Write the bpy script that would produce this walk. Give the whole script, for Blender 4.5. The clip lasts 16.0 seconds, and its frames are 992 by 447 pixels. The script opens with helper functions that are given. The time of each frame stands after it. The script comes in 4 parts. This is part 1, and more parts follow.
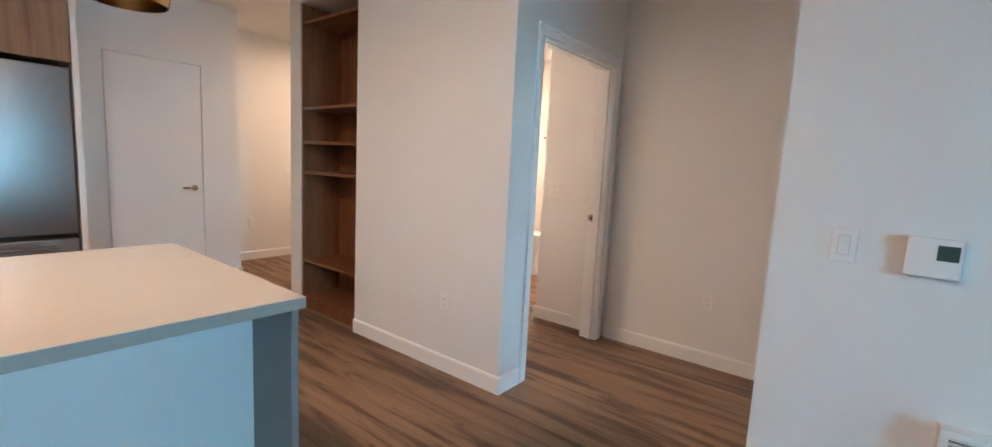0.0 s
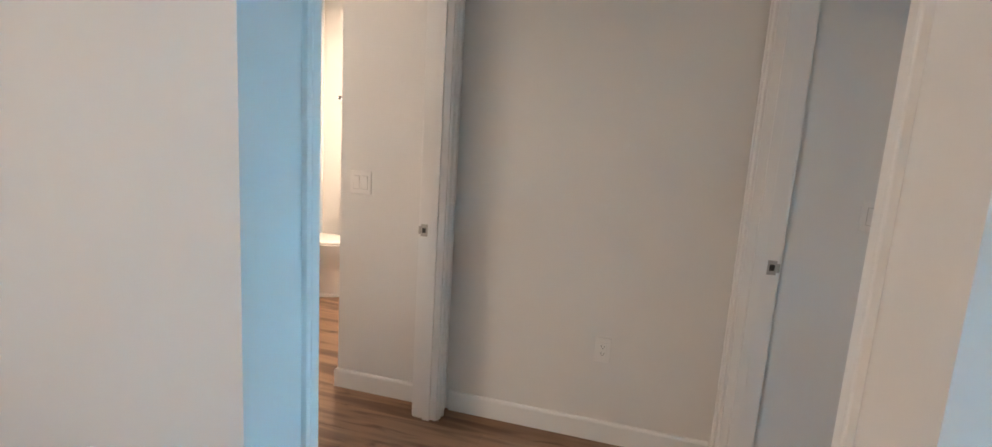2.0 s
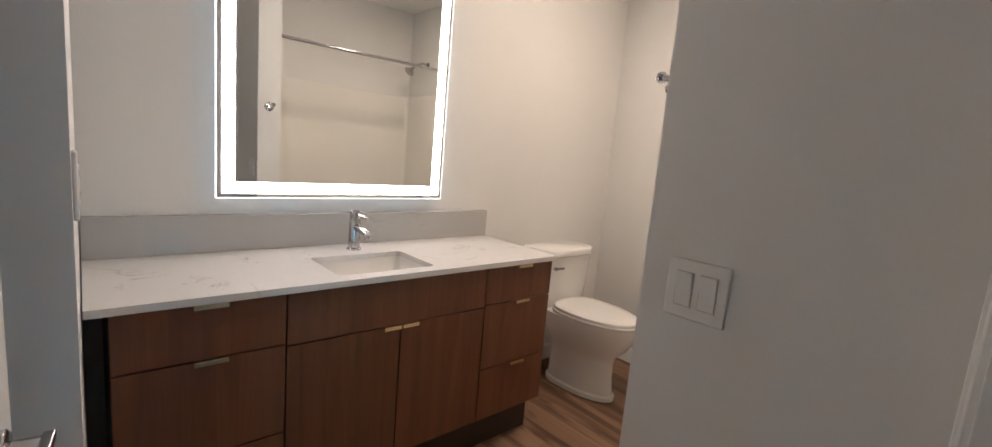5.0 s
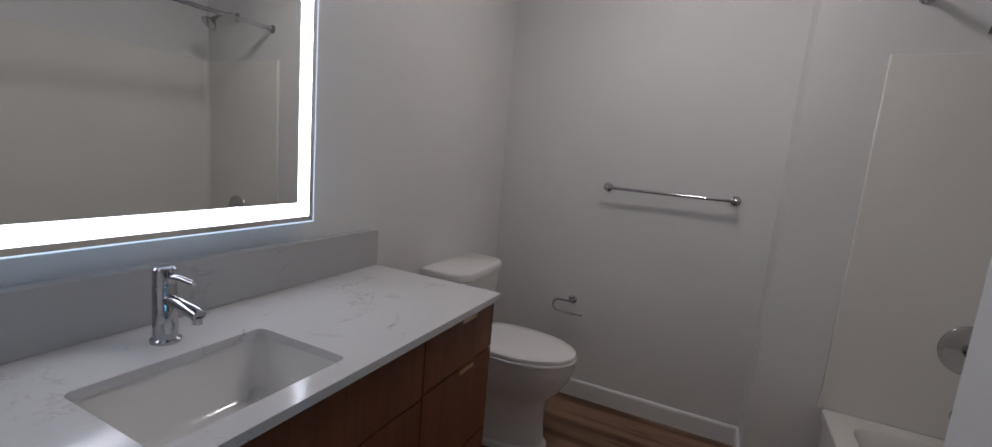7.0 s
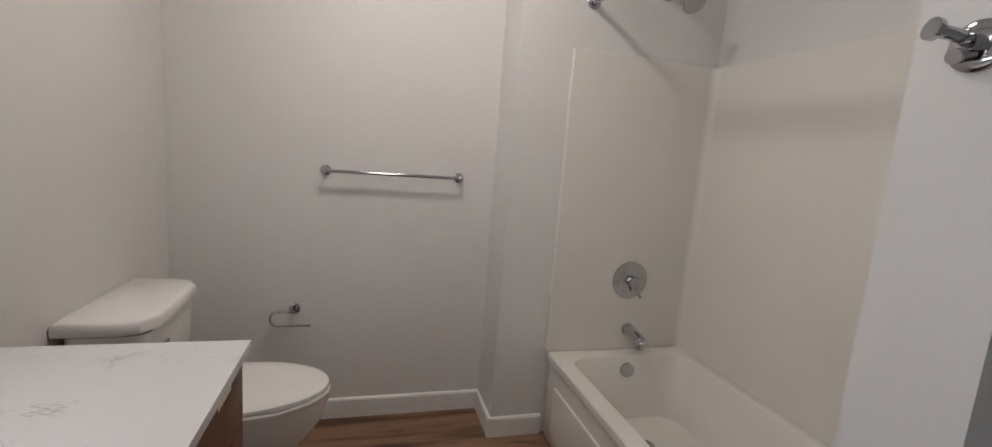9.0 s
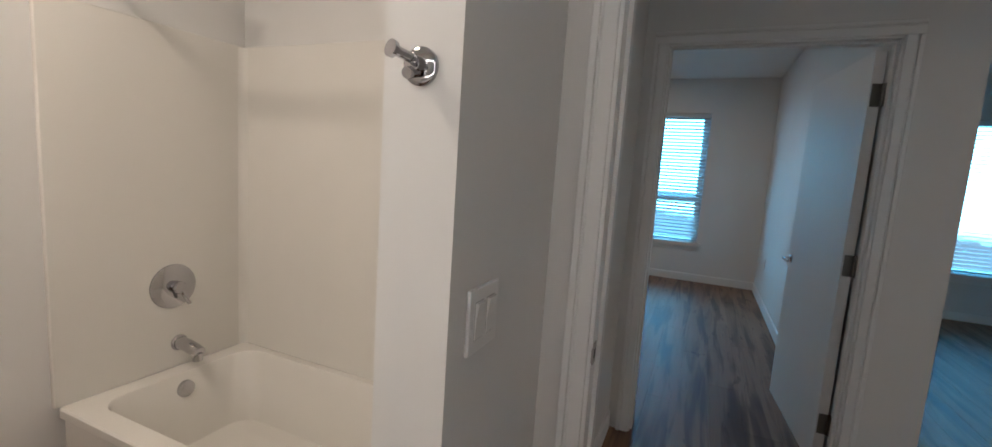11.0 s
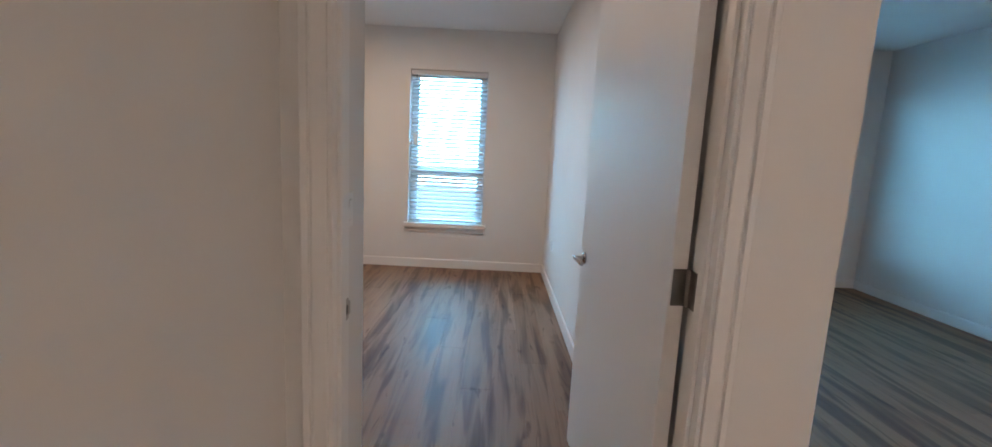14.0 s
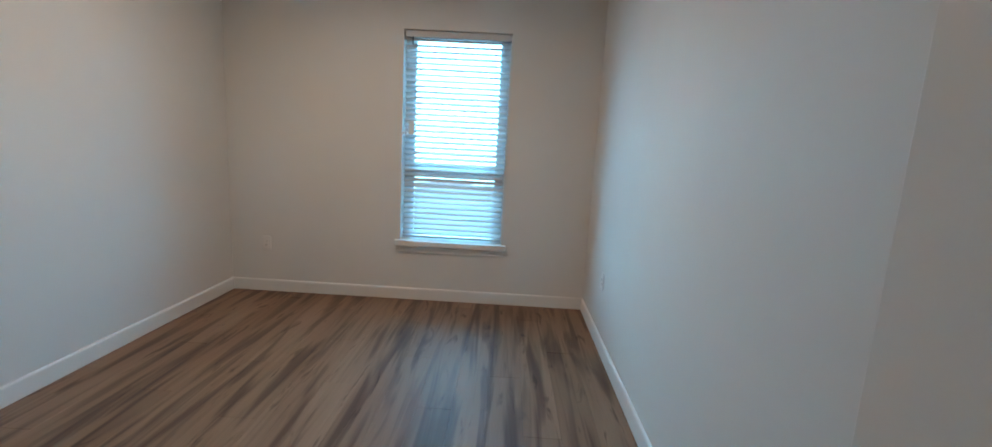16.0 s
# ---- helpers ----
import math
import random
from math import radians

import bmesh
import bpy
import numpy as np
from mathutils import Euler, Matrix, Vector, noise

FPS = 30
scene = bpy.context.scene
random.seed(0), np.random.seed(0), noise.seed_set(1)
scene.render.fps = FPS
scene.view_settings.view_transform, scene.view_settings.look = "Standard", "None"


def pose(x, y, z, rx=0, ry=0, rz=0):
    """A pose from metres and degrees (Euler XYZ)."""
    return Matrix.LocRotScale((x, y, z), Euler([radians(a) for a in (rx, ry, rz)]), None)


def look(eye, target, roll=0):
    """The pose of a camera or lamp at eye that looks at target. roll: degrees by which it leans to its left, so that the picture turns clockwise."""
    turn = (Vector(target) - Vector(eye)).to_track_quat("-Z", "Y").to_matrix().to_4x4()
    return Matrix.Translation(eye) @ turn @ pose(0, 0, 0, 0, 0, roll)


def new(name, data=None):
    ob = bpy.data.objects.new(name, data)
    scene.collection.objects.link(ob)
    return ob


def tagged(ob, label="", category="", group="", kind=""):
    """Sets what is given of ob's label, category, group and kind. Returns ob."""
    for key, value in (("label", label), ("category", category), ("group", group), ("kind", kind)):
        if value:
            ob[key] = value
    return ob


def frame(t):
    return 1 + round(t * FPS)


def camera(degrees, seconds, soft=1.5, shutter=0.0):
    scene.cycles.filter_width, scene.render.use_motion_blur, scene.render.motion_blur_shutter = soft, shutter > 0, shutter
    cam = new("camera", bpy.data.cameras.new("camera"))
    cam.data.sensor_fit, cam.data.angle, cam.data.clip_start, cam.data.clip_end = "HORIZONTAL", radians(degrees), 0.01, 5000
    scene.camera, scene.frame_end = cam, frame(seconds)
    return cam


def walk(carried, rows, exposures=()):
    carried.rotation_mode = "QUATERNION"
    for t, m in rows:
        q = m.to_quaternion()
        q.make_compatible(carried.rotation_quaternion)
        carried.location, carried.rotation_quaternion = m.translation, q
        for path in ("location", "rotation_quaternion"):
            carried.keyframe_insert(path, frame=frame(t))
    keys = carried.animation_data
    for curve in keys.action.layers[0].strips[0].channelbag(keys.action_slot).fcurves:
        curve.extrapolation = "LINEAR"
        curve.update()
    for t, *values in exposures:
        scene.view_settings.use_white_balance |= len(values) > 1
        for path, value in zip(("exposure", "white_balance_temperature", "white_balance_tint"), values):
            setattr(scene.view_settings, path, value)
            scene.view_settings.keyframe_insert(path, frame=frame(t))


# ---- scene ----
cam = camera(93.4, 16.0)
PATH = [
    (0, (1.513, -1.999, 1.287), (0.28, -0.445, 1.037), 2.9),
    (0.5, (1.275, -1.754, 1.292), (0.284, -0.038, 1.023), 3.5),
    (1, (1.072, -1.467, 1.292), (0.15, 0.287, 1.018), 3.1),
    (1.5, (0.918, -1.131, 1.294), (0.209, 0.715, 0.997), 3.9),
    (2, (0.761, -0.792, 1.285), (0.254, 1.122, 0.998), 3.6),
    (2.5, (0.679, -0.458, 1.27), (-0.002, 1.407, 1.028), 3.9),
    (3, (0.559, -0.176, 1.28), (-0.239, 1.64, 1.021), 4.2),
    (3.5, (0.38, 0.087, 1.285), (-0.577, 1.826, 1.043), 5.0),
    (4, (0.243, 0.264, 1.333), (-1.094, 1.723, 1.042), 4.8),
    (4.2, (0.183, 0.298, 1.332), (-1.295, 1.617, 1.038), 5.0),
    (6.3, (-0.648, 0.648, 1.348), (-2.027, 2.081, 1.134), 4.9),
    (6.5, (-0.713, 0.674, 1.37), (-1.989, 2.198, 1.152), 5.1),
    (7, (-0.907, 0.719, 1.359), (-1.763, 2.5, 1.052), 4.9),
    (7.5, (-1.024, 0.8, 1.342), (-1.513, 2.71, 1.01), 5.6),
    (8, (-1.151, 0.899, 1.349), (-1.322, 2.862, 1.007), 4.8),
    (8.2, (-1.188, 0.927, 1.35), (-1.223, 2.897, 1.005), 5.2),
    (10.3, (-1.337, 0.995, 1.385), (0.13, 2.333, 1.146), 2.2),
    (10.5, (-1.311, 0.989, 1.388), (0.281, 2.175, 1.147), 3.0),
    (11, (-1.241, 0.967, 1.379), (0.579, 1.757, 1.129), 3.8),
    (11.5, (-1.142, 0.93, 1.372), (0.793, 1.37, 1.122), 3.1),
    (12, (-0.96, 0.869, 1.377), (1.011, 1.093, 1.127), 2.6),
    (12.5, (-0.73, 0.826, 1.356), (1.25, 0.888, 1.081), 2.6),
    (13, (-0.466, 0.845, 1.363), (1.513, 0.878, 1.075), 2.2),
    (13.5, (-0.14, 0.835, 1.329), (1.837, 0.819, 1.028), 2.4),
    (14, (0.171, 0.81, 1.35), (2.149, 0.805, 1.051), 2.9),
    (14.5, (0.552, 0.795, 1.338), (2.529, 0.773, 1.037), 3.0),
    (15, (0.88, 0.804, 1.343), (2.856, 0.797, 1.037), 2.9),
    (15.5, (1.202, 0.827, 1.387), (3.171, 0.89, 1.04), 3.2),
    (16, (1.612, 0.924, 1.352), (3.584, 0.967, 1.019), 3.1),
]
# seconds, stops, kelvin, tint: the film's own exposure and white balance drift
EXPOSURES = [
    (0.0, 2.2, 7700, 27), (0.5, 2.25, 7700, 27), (1.0, 2.4, 7150, 17), (1.5, 2.3, 6750, 13), (2.0, 2.2, 7000, 18), (2.5, 1.95, 6700, 16), (3.0, 1.95, 6700, 17), (3.5, 1.55, 7250, 16), (4.2, 1.2, 7100, 16),
    (6.0, 0.15, 5350, 14), (6.5, -0.15, 5300, 14), (7.0, -0.45, 5150, 14), (7.5, -0.05, 5200, 13), (8.2, 0.1, 5250, 12), (10.3, 0.5, 5950, 11), (11.5, 0.75, 6000, 12), (12.0, 0.95, 6100, 12),
    (12.5, 1.05, 6200, 12), (13.0, 1.15, 5850, 9), (13.5, 1.55, 7050, 21), (14.0, 1.65, 7300, 25), (14.5, 1.55, 7050, 21), (15.0, 1.35, 6450, 15), (15.5, 1.3, 6600, 15), (16.0, 1.25, 7150, 18),
]
walk(cam, [(t, look(e, g, r)) for t, e, g, r in PATH], EXPOSURES)

# ---------------------------------------------------------------- world and lights
CEIL = 2.646
world = bpy.data.worlds.new("sky")
scene.world = world
world.use_nodes = True
wn = world.node_tree.nodes
sky = wn.new("ShaderNodeTexSky")
sky.sky_type, sky.sun_disc = "NISHITA", False
sky.sun_elevation, sky.sun_rotation = radians(40), radians(200)
wn["Background"].inputs["Strength"].default_value = 0.1
world.node_tree.links.new(sky.outputs[0], wn["Background"].inputs["Color"])
WARM = (1.0, 0.80, 0.60)


def disc_lamp(x, y, z, watts, radius, colour):
    data = bpy.data.lights.new("lamp_light", "AREA")
    data.shape, data.size, data.energy, data.color = "DISK", radius * 2, watts, colour
    ob = new("lamp_light", data)
    ob.matrix_world = pose(x, y, z)
    return ob


LAMPS = ((-1.15, 2.35), (3.9, 1.92), (-3.2, 1.3), (-0.35, -2.35))
for (lx, ly), watts, tone in zip(LAMPS, (11.0, 7.0, 6, 12.5), (WARM, WARM, WARM, (1.0, 0.84, 0.68))):
    disc_lamp(lx, ly, CEIL - 0.075, watts, 0.13, tone)

# ---------------------------------------------------------------- materials


def material(name, base=(0.8, 0.8, 0.8), rough=0.5, metal=0.0):
    m = bpy.data.materials.new(name)
    m.use_nodes = True
    b = m.node_tree.nodes["Principled BSDF"]
    b.inputs["Base Color"].default_value = (*base, 1)
    b.inputs["Roughness"].default_value = rough
    b.inputs["Metallic"].default_value = metal
    return m


def node(m, kind, **values):
    n = m.node_tree.nodes.new(kind)
    for key, value in values.items():
        n.inputs[key.replace("_", " ")].default_value = value
    return n


def link(m, a, b):
    m.node_tree.links.new(a, b)


def bsdf(m):
    return m.node_tree.nodes["Principled BSDF"]


def ramp(m, fac, stops):
    r = m.node_tree.nodes.new("ShaderNodeValToRGB")
    while len(r.color_ramp.elements) < len(stops):
        r.color_ramp.elements.new(0.5)
    for e, (at, c) in zip(r.color_ramp.elements, stops):
        e.position, e.color = at, (*c, 1)
    link(m, fac, r.inputs["Fac"])
    return r.outputs["Color"]


def bump(m, height, strength, distance=0.002):
    b = m.node_tree.nodes.new("ShaderNodeBump")
    b.inputs["Strength"].default_value, b.inputs["Distance"].default_value = strength, distance
    link(m, height, b.inputs["Height"])
    link(m, b.outputs["Normal"], bsdf(m).inputs["Normal"])


def place(m, scale=(1, 1, 1), seeded=False, world=False):
    """Object coordinates, scaled; seeded: shifted for each object at random."""
    c = m.node_tree.nodes.new("ShaderNodeTexCoord")
    mp = m.node_tree.nodes.new("ShaderNodeMapping")
    mp.inputs["Scale"].default_value = scale
    if world:
        link(m, m.node_tree.nodes.new("ShaderNodeNewGeometry").outputs["Position"], mp.inputs["Vector"])
    else:
        link(m, c.outputs["Object"], mp.inputs["Vector"])
    if seeded:
        info = m.node_tree.nodes.new("ShaderNodeObjectInfo")
        mul = m.node_tree.nodes.new("ShaderNodeVectorMath")
        mul.operation = "MULTIPLY"
        mul.inputs[1].default_value = (37.0, 61.0, 13.0)
        comb = m.node_tree.nodes.new("ShaderNodeCombineXYZ")
        for k in range(3):
            link(m, info.outputs["Random"], comb.inputs[k])
        link(m, comb.outputs[0], mul.inputs[0])
        link(m, mul.outputs[0], mp.inputs["Location"])
    return mp.outputs["Vector"]


def noise_tex(m, vec, scale, detail=4, rough=0.55, distort=0.0):
    n = node(m, "ShaderNodeTexNoise", Scale=scale, Detail=detail, Roughness=rough, Distortion=distort)
    link(m, vec, n.inputs["Vector"])
    return n.outputs["Fac"]


def mix(m, fac, a, b, mode="MIX"):
    n = m.node_tree.nodes.new("ShaderNodeMix")
    n.data_type, n.blend_type = "RGBA", mode
    for socket, value in ((n.inputs["Factor"], fac), (n.inputs["A"], a), (n.inputs["B"], b)):
        if isinstance(value, (int, float)):
            socket.default_value = value
        elif isinstance(value, tuple):
            socket.default_value = (*value, 1)
        else:
            link(m, value, socket)
    return n.outputs["Result"]


def paint(name, c, rough, grain=160.0, relief=0.12):
    m = material(name, c, rough)
    v = place(m)
    big = noise_tex(m, v, 1.3, 3)
    fine = noise_tex(m, v, grain, 3)
    lo = tuple(k * 0.955 for k in c)
    link(m, ramp(m, big, [(0.3, lo), (0.7, c)]), bsdf(m).inputs["Base Color"])
    bump(m, fine, relief, 0.001)
    return m


def wood(name, dark, mid, light, along, rough=0.45, seeded=True, stretch=14.0, scale=1.0, knots=True):
    m = material(name, mid, rough)
    s = [stretch * scale] * 3
    s[along] = scale * 0.9
    v = place(m, tuple(s), seeded)
    streak = noise_tex(m, v, 1.0, 6, 0.62, 0.9)
    s2 = [stretch * 5 * scale] * 3
    s2[along] = scale * 2.2
    v2 = place(m, tuple(s2), seeded)
    fine = noise_tex(m, v2, 1.6, 4, 0.6, 0.2)
    base = ramp(m, streak, [(0.30, dark), (0.46, mid), (0.68, light)])
    grain = ramp(m, fine, [(0.30, (0.80, 0.78, 0.76)), (0.62, (1.0, 1.0, 1.0))])
    col = mix(m, 0.6, base, grain, "MULTIPLY")
    if knots:
        s3 = [3.4 * scale] * 3
        s3[along] = 0.55 * scale
        broad = noise_tex(m, place(m, tuple(s3), seeded), 1.0, 2)
        tone = ramp(m, broad, [(0.32, (0.74, 0.70, 0.66)), (0.66, (1.06, 1.04, 1.02))])
        col = mix(m, 1.0, col, tone, "MULTIPLY")
    link(m, col, bsdf(m).inputs["Base Color"])
    bump(m, fine, 0.12, 0.001)
    return m


def plank_wood():
    """Brown vinyl plank: long narrow dark streaks, knots and fine grain, with a tone of its own for each plank."""
    m = material("vinyl_plank", (0.2, 0.13, 0.08), 0.36)
    info = m.node_tree.nodes.new("ShaderNodeObjectInfo")
    tone = ramp(m, info.outputs["Random"], [(0.0, (0.242, 0.147, 0.094)), (0.35, (0.260, 0.160, 0.103)), (0.7, (0.272, 0.169, 0.110)), (1.0, (0.288, 0.181, 0.119))])
    cloud = noise_tex(m, place(m, (0.7, 4.0, 1.0), True), 1.0, 2, 0.5, 0.6)
    streak = noise_tex(m, place(m, (0.95, 12.0, 1.0), world=True), 1.0, 2.6, 0.5, 0.55)
    thin = noise_tex(m, place(m, (1.3, 40.0, 1.0), True), 1.0, 3, 0.55, 0.3)
    marks = noise_tex(m, place(m, (3.2, 19.0, 1.0), world=True), 1.0, 3, 0.5, 0.9)
    fine = noise_tex(m, place(m, (7.0, 210.0, 1.0), True), 1.0, 3, 0.6, 0.3)
    col = mix(m, 1.0, tone, ramp(m, cloud, [(0.30, (0.90, 0.89, 0.88)), (0.68, (1.04, 1.04, 1.04))]), "MULTIPLY")
    col = mix(m, 1.0, col, ramp(m, streak, [(0.31, (0.36, 0.31, 0.29)), (0.41, (0.55, 0.50, 0.47)), (0.51, (0.97, 0.96, 0.95)), (0.70, (1.10, 1.10, 1.10))]), "MULTIPLY")
    col = mix(m, 1.0, col, ramp(m, thin, [(0.28, (0.84, 0.82, 0.80)), (0.46, (1.0, 1.0, 1.0)), (0.72, (1.05, 1.05, 1.04))]), "MULTIPLY")
    col = mix(m, 1.0, col, ramp(m, marks, [(0.27, (0.48, 0.43, 0.40)), (0.39, (1.0, 1.0, 1.0))]), "MULTIPLY")
    col = mix(m, 1.0, col, ramp(m, fine, [(0.30, (0.94, 0.93, 0.92)), (0.62, (1.0, 1.0, 1.0))]), "MULTIPLY")
    link(m, col, bsdf(m).inputs["Base Color"])
    rough = node(m, "ShaderNodeMapRange")
    rough.inputs["To Min"].default_value, rough.inputs["To Max"].default_value = 0.40, 0.56
    link(m, streak, rough.inputs["Value"])
    link(m, rough.outputs[0], bsdf(m).inputs["Roughness"])
    bsdf(m).inputs["Specular IOR Level"].default_value = 0.27
    bump(m, fine, 0.14, 0.001)
    return m


M_WALL = paint("wall_paint", (0.74, 0.735, 0.72), 0.62)
M_CEIL = paint("ceiling_paint", (0.78, 0.78, 0.77), 0.8, 90.0, 0.3)
M_TRIM = paint("trim_paint", (0.80, 0.80, 0.79), 0.38, 60.0, 0.04)
M_DOOR = paint("door_paint", (0.76, 0.755, 0.745), 0.46, 220.0, 0.10)
M_FLOOR = plank_wood()
M_SUB = material("underlay", (0.05, 0.035, 0.025), 0.9)
M_VANITY = wood("vanity_laminate", (0.098, 0.032, 0.013), (0.137, 0.047, 0.019), (0.174, 0.065, 0.028), 2, 0.42, True, 16.0, 1.0, False)
M_SHELF = wood("shelf_laminate", (0.120, 0.043, 0.018), (0.185, 0.070, 0.030), (0.24, 0.098, 0.044), 2, 0.5, True, 12.0, 1.0, False)
M_CAB = wood("kitchen_laminate", (0.16, 0.085, 0.045), (0.26, 0.145, 0.08), (0.33, 0.20, 0.115), 2, 0.42, True, 16.0, 1.0, False)
M_CHROME = material("chrome", (0.50, 0.50, 0.52), 0.07, 1.0)
M_NICKEL = material("satin_nickel", (0.42, 0.40, 0.38), 0.32, 1.0)
M_HINGE = material("hinge_metal", (0.20, 0.19, 0.18), 0.38, 1.0)
M_GOLD = material("pale_brass", (0.86, 0.66, 0.42), 0.25, 1.0)
M_BRASS = material("brass", (0.62, 0.44, 0.20), 0.24, 1.0)
M_CERAMIC = material("ceramic", (0.80, 0.79, 0.77), 0.10)
M_ACRYLIC = paint("tub_acrylic", (0.77, 0.75, 0.705), 0.20, 30.0, 0.02)
M_PLATE = material("white_plastic", (0.76, 0.755, 0.74), 0.35)
# darker than the plate: shadow line round the rockers, painted in
M_GAP_SHADE = material("recess_shade", (0.46, 0.455, 0.44), 0.5)
# near-black brown: the shade under the vanity is put into this colour
M_TOE_SHADE = material("plinth_shade", (0.03, 0.016, 0.010), 0.6)
# dark plastic parts; also colours solid patches as the shade inside small holes
M_DARK = material("dark_plastic_and_shade", (0.02, 0.02, 0.022), 0.4)
M_SCREEN = material("lcd_screen", (0.035, 0.075, 0.075), 0.25)
M_ISLAND = paint("island_paint", (0.72, 0.72, 0.72), 0.5, 100.0, 0.05)
M_VINYL = material("window_vinyl", (0.80, 0.81, 0.82), 0.35)
M_MIRROR = material("mirror_glass", (0.90, 0.92, 0.91), 0.01, 1.0)
M_STEEL = material("stainless_steel", (0.30, 0.30, 0.31), 0.36, 1.0)
_v = place(M_STEEL, (180, 180, 1.5))
bump(M_STEEL, noise_tex(M_STEEL, _v, 1.0, 3), 0.1, 0.0006)


def quartz(name, base, vein, amount):
    m = material(name, base, 0.14)
    v = place(m)
    warp = noise_tex(m, v, 4.2, 6, 0.65, 1.4)
    line = m.node_tree.nodes.new("ShaderNodeMath")
    line.operation = "ABSOLUTE"
    sub = m.node_tree.nodes.new("ShaderNodeMath")
    sub.operation = "SUBTRACT"
    sub.inputs[1].default_value = 0.5
    link(m, warp, sub.inputs[0])
    link(m, sub.outputs[0], line.inputs[0])
    veins = ramp(m, line.outputs[0], [(0.0, (1, 1, 1)), (0.016, (0, 0, 0))])
    patch = ramp(m, noise_tex(m, v, 6.5, 3), [(0.54, (0, 0, 0)), (0.66, (1, 1, 1))])
    both = mix(m, 1.0, veins, patch, "MULTIPLY")
    soft = mix(m, noise_tex(m, v, 3.0, 5), tuple(k * 0.965 for k in base), base)
    fac = m.node_tree.nodes.new("ShaderNodeMath")
    fac.operation = "MULTIPLY"
    fac.inputs[1].default_value = amount
    link(m, both, fac.inputs[0])
    link(m, mix(m, fac.outputs[0], soft, vein), bsdf(m).inputs["Base Color"])
    return m


M_QUARTZ = quartz("veined_quartz", (0.66, 0.655, 0.65), (0.26, 0.23, 0.20), 0.65)
M_SPLASH = quartz("grey_quartz", (0.47, 0.465, 0.46), (0.30, 0.29, 0.28), 0.5)
M_GREY = paint("grey_laminate", (0.23, 0.235, 0.24), 0.5, 100.0, 0.05)
M_COUNTER = quartz("island_quartz", (0.41, 0.38, 0.35), (0.50, 0.46, 0.42), 0.5)


def glow(name, colour, strength):
    m = material(name, (0.8, 0.8, 0.8), 0.5)
    bsdf(m).inputs["Emission Color"].default_value = (*colour, 1)
    bsdf(m).inputs["Emission Strength"].default_value = strength
    return m


M_EDGE = glow("led_edge", (0.86, 0.97, 1.0), 1.1)
M_LED = glow("led_strip", (1.0, 0.90, 0.79), 9.0)
M_DIFFUSER = glow("lamp_diffuser", (1.0, 0.86, 0.68), 3.0)
M_SKY = glow("hazy_sky", (0.5, 0.8, 1.0), 1.0)
_c = M_SKY.node_tree.nodes.new("ShaderNodeTexCoord")
_s = M_SKY.node_tree.nodes.new("ShaderNodeSeparateXYZ")
link(M_SKY, _c.outputs["Object"], _s.inputs[0])
_n = noise_tex(M_SKY, place(M_SKY, (1, 0.5, 1)), 1.2, 5, 0.7)
_h = M_SKY.node_tree.nodes.new("ShaderNodeMath")
_h.operation = "MULTIPLY_ADD"
_h.inputs[1].default_value = 1.6
link(M_SKY, _n, _h.inputs[0])
link(M_SKY, _s.outputs["Z"], _h.inputs[2])
_r = node(M_SKY, "ShaderNodeMapRange")
_r.inputs["From Min"].default_value, _r.inputs["From Max"].default_value = -2.2, 7.8
link(M_SKY, _h.outputs[0], _r.inputs["Value"])
link(M_SKY, ramp(M_SKY, _r.outputs[0], [(0.0, (0.0012, 0.008, 0.014)), (0.15, (0.0016, 0.010, 0.017)), (0.20, (0.005, 0.024, 0.036)), (0.27, (0.0018, 0.011, 0.018)), (0.33, (0.20, 0.72, 1.02)), (0.56, (0.18, 0.68, 1.0)), (0.85, (0.08, 0.44, 0.74))]), bsdf(M_SKY).inputs["Emission Color"])
bsdf(M_SKY).inputs["Emission Strength"].default_value = 7.0
M_GLASS = material("window_glass", (1, 1, 1), 0.0)
bsdf(M_GLASS).inputs["Transmission Weight"].default_value = 1.0
bsdf(M_GLASS).inputs["IOR"].default_value = 1.1
M_SLAT = material("blind_slat", (0.60, 0.62, 0.64), 0.5)
bsdf(M_SLAT).inputs["Transmission Weight"].default_value = 0.0
bsdf(M_SLAT).inputs["Subsurface Weight"].default_value = 0.0

# ---------------------------------------------------------------- mesh helpers


BASE = {}  # the poses of the things' bases: their parts are built in the world's coordinates


def mesh_of(bm, name, mat, smooth=False):
    bmesh.ops.recalc_face_normals(bm, faces=bm.faces)
    me = bpy.data.meshes.new(name)
    if smooth:
        for f in bm.faces:
            f.smooth = True
        for e in bm.edges:
            if len(e.link_faces) == 2 and e.calc_face_angle(0) > radians(38):
                e.smooth = False
    bm.to_mesh(me)
    bm.free()
    me.materials.append(mat)
    return me


def part(name, bm, mat, parent=None, label="", smooth=False):
    ob = new(name, bm if isinstance(bm, bpy.types.Mesh) else mesh_of(bm, name, mat, smooth))
    if parent is not None:
        ob.parent = parent
        if parent.name in BASE:
            ob.matrix_parent_inverse = BASE[parent.name].inverted()
    if label:
        ob["label"] = label
    return ob


def thing(name, label, category, at=(0, 0, 0), group="", turn=0.0):
    ob = new(name)
    ob.empty_display_size = 0.05
    ob.matrix_basis = BASE[ob.name] = pose(*at, 0, 0, turn)
    return tagged(ob, label, category, group)


def structure(name, bm, mat, label="", smooth=False):
    return tagged(part(name, bm, mat, None, label, smooth), label, "", "", "structure")


